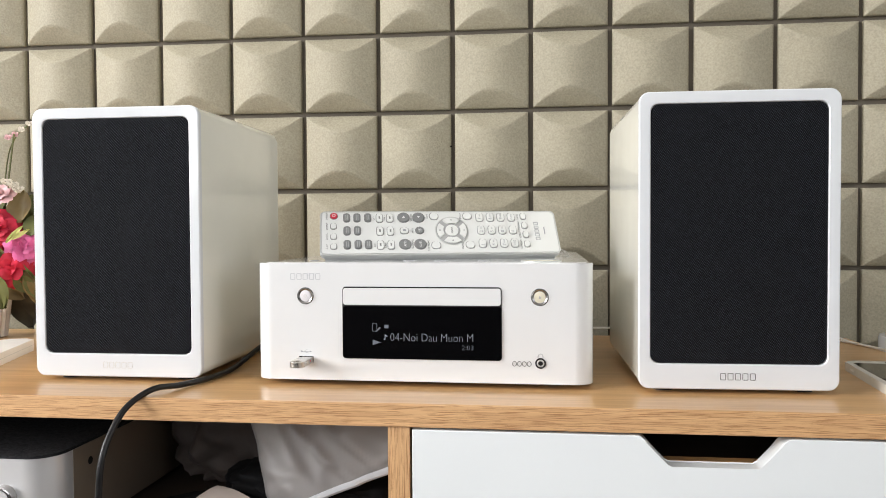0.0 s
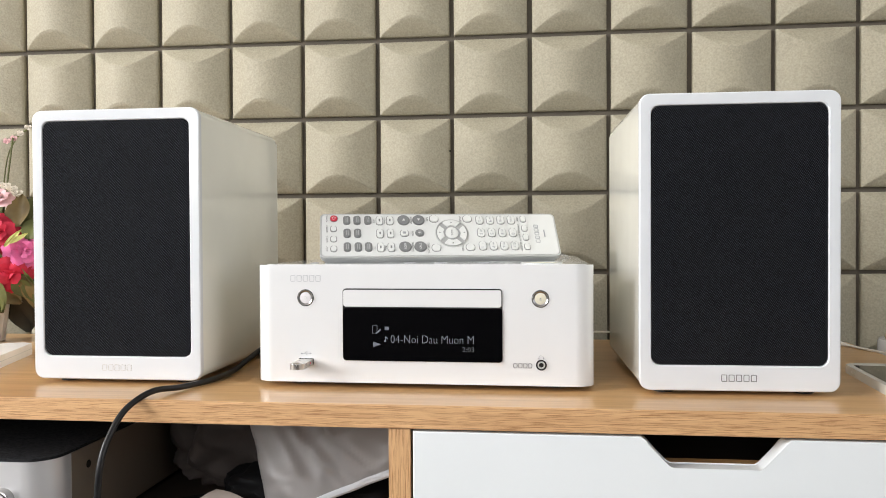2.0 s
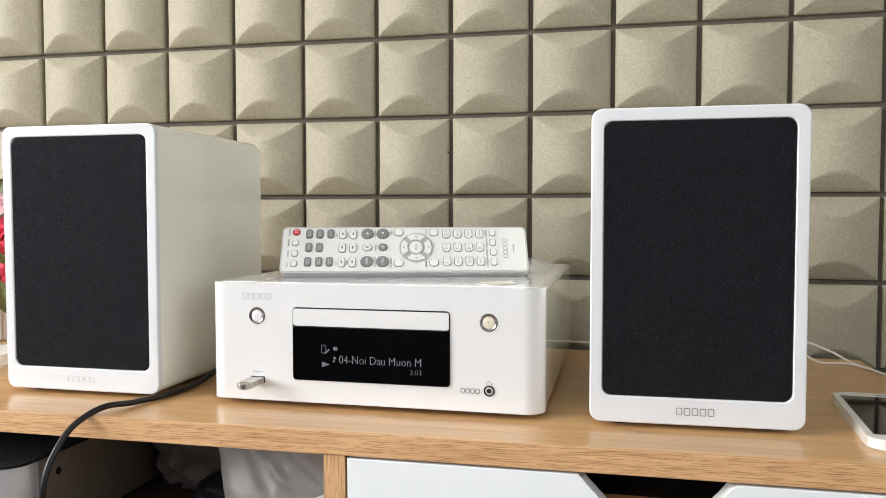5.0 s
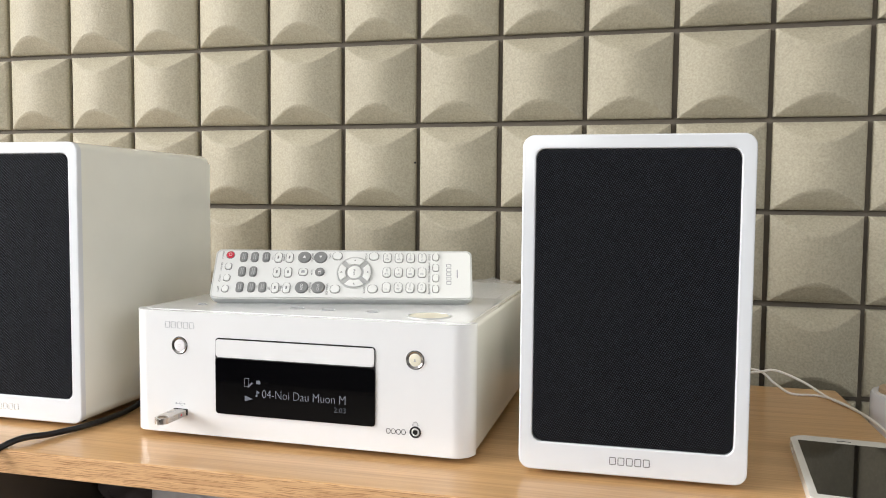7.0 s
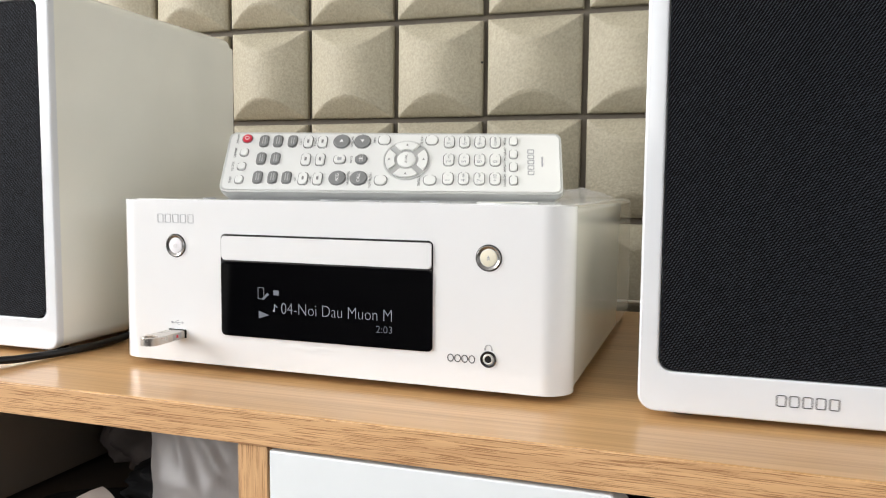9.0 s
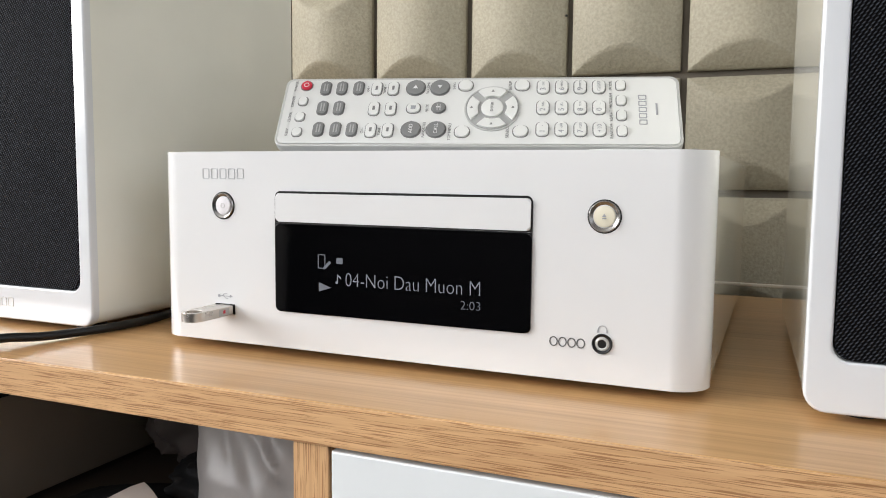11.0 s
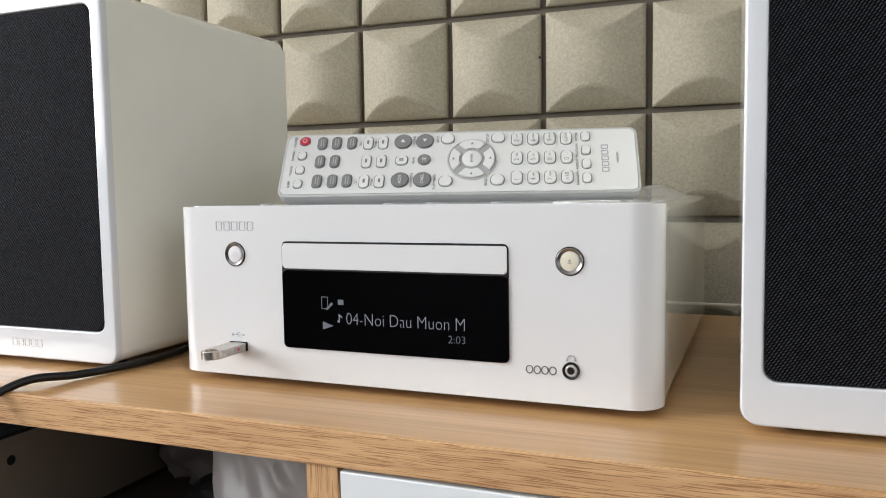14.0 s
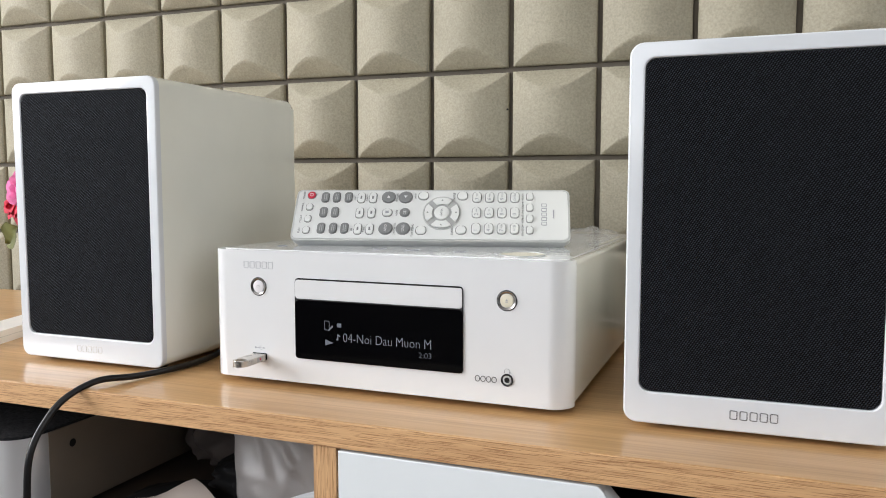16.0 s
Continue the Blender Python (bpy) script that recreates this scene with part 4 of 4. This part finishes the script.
fl = thing("flower_arrangement", "artificial red and pink roses in a ribbed white vase", "flowers", pose(-0.583, 0.25, DZ))
vase_bm = bmesh.new()
rows = []
for r, z in ((0.017, 0.0), (0.020, 0.001), (0.021, 0.012), (0.025, 0.045), (0.026, 0.062), (0.023, 0.064), (0.021, 0.045), (0.015, 0.01)):
    rows.append([vase_bm.verts.new(((r + 0.0012 * math.cos(18 * 2 * math.pi * i / 108)) * math.cos(2 * math.pi * i / 108), (r + 0.0012 * math.cos(18 * 2 * math.pi * i / 108)) * math.sin(2 * math.pi * i / 108), z)) for i in range(108)])
for a, b in zip(rows, rows[1:]):
    for i in range(108):
        vase_bm.faces.new((a[i], a[(i + 1) % 108], b[(i + 1) % 108], b[i]))
vase_bm.faces.new(rows[0]), vase_bm.faces.new(rows[-1])
part("vase", vase_bm, M_VASE, fl, "ribbed white vase")
F = (0.35, -0.9, 0.25)
blossom(fl, (0.040, -0.035, 0.136), 0.0175, M_RED, F, 1, 5, "red rose")
blossom(fl, (0.070, -0.030, 0.114), 0.0150, M_PINK, (0.5, -0.8, 0.3), 2, 5, "magenta rose")
blossom(fl, (0.058, -0.035, 0.086), 0.0165, M_RED, (0.4, -0.85, -0.1), 3, 5, "red rose")
blossom(fl, (0.040, -0.028, 0.176), 0.0140, M_BLUSH, (0.2, -0.7, 0.6), 4, 3, "pale pink blossom")
blossom(fl, (0.000, -0.045, 0.150), 0.018, M_PINK, (0.0, -1, 0.2), 5, 4, "magenta rose")
blossom(fl, (-0.040, -0.02, 0.130), 0.019, M_RED, (-0.4, -0.9, 0.2), 6, 4, "red rose")
blossom(fl, (0.082, 0.005, 0.145), 0.0095, M_RED, (0.5, -0.8, 0.3), 21, 3, "red rosebud")
for i, (x, z) in enumerate(((0.056, 0.186), (0.047, 0.190), (0.062, 0.181))):
    blossom(fl, (x, -0.026, z), 0.0085, M_PALE, (0.6 - 0.2 * i, -0.4, 0.9), 30 + i, 2, "cream blossom")
for i, (x, z, mt) in enumerate(((0.049, 0.249, M_BLUSH), (0.058, 0.255, M_PALE), (0.068, 0.262, M_PALE), (0.040, 0.246, M_BLUSH))):
    blossom(fl, (x, -0.012, z), 0.0052, mt, (0.3, -0.7, 0.5), 40 + i, 2, "tiny pale blossom")
part("stem", tube([(0.02, 0, 0.12), (0.035, -0.008, 0.215), (0.050, -0.010, 0.248), (0.070, -0.011, 0.263)], 0.0008, 6, 5), M_LEAF, fl)
# The low dark leaves are added to fill the shaded gap behind the roses.
for c, ln, wd, rl, tl, mt in (((0.060, -0.018, 0.142), 0.044, 0.036, -12, 78, M_LEAFY), ((0.074, -0.022, 0.126), 0.032, 0.028, 14, 72, M_LEAF), ((0.036, -0.040, 0.088), 0.052, 0.038, 176, 80, M_LEAF),
                             ((0.074, -0.030, 0.084), 0.050, 0.021, 172, 76, M_LEAFY), ((0.062, -0.032, 0.080), 0.030, 0.024, 148, 70, M_LEAF), ((0.060, -0.046, 0.118), 0.027, 0.007, 30, 70, M_YELLOW),
                             ((0.066, -0.044, 0.122), 0.022, 0.006, 48, 66, M_YELLOW), ((0.040, -0.044, 0.118), 0.026, 0.012, 150, 75, M_LEAF), ((0.030, -0.012, 0.150), 0.05, 0.036, -30, 80, M_LEAF),
                             ((0.055, 0.004, 0.105), 0.05, 0.036, 60, 84, M_LEAF), ((0.02, -0.02, 0.085), 0.05, 0.036, 140, 80, M_LEAFY), ((-0.02, -0.03, 0.10), 0.05, 0.036, -120, 80, M_LEAF), ((0.0, -0.01, 0.16), 0.05, 0.034, 10, 80, M_LEAF),
                             ((0.070, -0.030, 0.092), 0.052, 0.020, 164, 82, M_LEAF), ((0.052, 0.014, 0.085), 0.070, 0.042, 182, 86, M_LEAFSHADE), ((0.072, 0.016, 0.090), 0.070, 0.040, 176, 86, M_LEAFSHADE),
                             ((0.090, 0.020, 0.090), 0.066, 0.040, 184, 86, M_LEAFSHADE), ((0.040, 0.020, 0.080), 0.066, 0.040, 172, 86, M_LEAFSHADE), ((0.062, 0.024, 0.060), 0.050, 0.044, 196, 86, M_LEAFSHADE), ((0.040, -0.036, 0.076), 0.040, 0.026, 186, 80, M_LEAF),
                             ((0.034, 0.022, 0.064), 0.056, 0.050, 178, 88, M_LEAFSHADE), ((0.056, 0.030, 0.062), 0.056, 0.052, 184, 88, M_LEAFSHADE), ((0.080, 0.034, 0.062), 0.056, 0.052, 178, 88, M_LEAFSHADE),
                             ((0.074, -0.006, 0.136), 0.046, 0.042, -24, 84, M_LEAF), ((0.068, 0.002, 0.150), 0.045, 0.040, 30, 82, M_LEAF)):
    leaf(fl, c, ln, wd, rl, tl, mt, len(fl.children))
for x, y, z in ((0.04, -0.03, 0.13), (0.05, -0.015, 0.25), (0.065, -0.025, 0.11), (0.0, -0.03, 0.14), (-0.035, -0.015, 0.12), (0.01, -0.015, 0.19)):
    part("stem", tube([(0, 0, 0.02), (x * 0.3, y * 0.3, 0.07), (x, y, z)], 0.0012, 6, 5), M_LEAF, fl)

wt = thing("white_case", "slim white plastic case with rounded edges on the desk", "plastic case", pose(-0.4455, 0.060, DZ, 0, 0, 17.5))
part("shell", prism(rr(0.036, 0.205, 0.008), 0.0125, 0.0, "xy", 0.0035, 4, "ab"), M_TRAY, wt)
part("seam", ring(rr(0.0362, 0.2052, 0.008), rr(0.0340, 0.203, 0.007), 0.0066, 0.0061, "xy"), M_RIM, wt)

# ---- padded wall tiles ----
PX, PZ, TW, TH = 0.1036, 0.1050, 0.0974, 0.0988


def tile_mesh():
    """A padded square: an upright barrel cut by a sloping facet above and below, whose creases bow like arches."""
    bm = bmesh.new()
    us = [-1, -0.975, -0.92, -0.84, -0.72, -0.58, -0.42, -0.22, 0, 0.22, 0.42, 0.58, 0.72, 0.84, 0.92, 0.975, 1]
    high, reach, rim_h = 0.0170, 0.240, 0.0070
    cols = []
    for u in us:
        top = 1 - ((u * u + 0.49) ** 0.5 - 0.7) / (1.49 ** 0.5 - 0.7)
        dc = max(0.014, reach * top)
        vs = [0, min(0.012, dc * 0.3), dc * 0.45, dc * 0.80, dc, dc + min(0.022, (0.5 - dc) * 0.15), dc + (0.5 - dc) * 0.45, 0.5]
        vs = vs + [1 - v for v in reversed(vs[:-1])]
        col = []
        for k, v in enumerate(vs):
            d = min(v, 1 - v)
            h = rim_h + high * min(top, d / reach)
            if k in (0, len(vs) - 1) or abs(u) == 1:
                h -= 0.0015
            col.append(bm.verts.new((u * TW / 2, -h, (v - 0.5) * TH)))
        cols.append(col)
    crease = (4, len(cols[0]) - 5)
    for a, b in zip(cols, cols[1:]):
        for j in range(len(a) - 1):
            bm.faces.new((a[j], b[j], b[j + 1], a[j + 1]))
    for a, b in list(zip(cols, cols[1:]))[1:-1]:
        for k in crease:
            e = bm.edges.get((a[k], b[k]))
            if e:
                e.smooth = True
    rim = [e for e in bm.edges if e.is_boundary]
    for e in rim:
        e.smooth = False
    ex = bmesh.ops.extrude_edge_only(bm, edges=rim)
    for v in ex["geom"]:
        if isinstance(v, bmesh.types.BMVert):
            v.co.y = 0.0005
    for f in bm.faces:
        f.smooth = True
    bmesh.ops.recalc_face_normals(bm, faces=bm.faces)
    me = bpy.data.meshes.new("foam_tile")
    bm.to_mesh(me)
    bm.free()
    me.materials.append(M_FOAM)
    return me


tile = tile_mesh()
# the joints between the hand-laid columns, which are not quite even
JOINTS = [-0.631, -0.5285, -0.428, -0.3248, -0.2215, -0.1168, -0.0155, 0.0888, 0.1922, 0.2955, 0.4000, 0.5035]
JOINTS = [JOINTS[0] - PX * k for k in range(4, 0, -1)] + JOINTS + [JOINTS[-1] + PX * k for k in (1, 2, 3)]
lay = random.Random(11)
for x0, x1 in zip(JOINTS, JOINTS[1:]):
    for j in range(-5, 5):
        ob = new("foam_tile", tile)
        ob.parent = wall_north
        ob.location = ((x0 + x1) / 2 + lay.uniform(-0.0005, 0.0005), WALL_Y, 1.1448 + PZ * (j - 0.5) + lay.uniform(-0.0005, 0.0005))
        ob.rotation_euler = (0, radians(lay.uniform(-0.25, 0.25)), 0)
        ob.scale = ((x1 - x0 - 0.0062) / TW, lay.uniform(0.94, 1.06), 1)
part("speck", lathe([(0, 0.0), (0.0013, 0.0002), (0.0009, 0.0007), (0, 0.0009)], 12, pose(-0.0178, 0.3982, 0.9925) @ TOFRONT), M_DARK, wall_north)
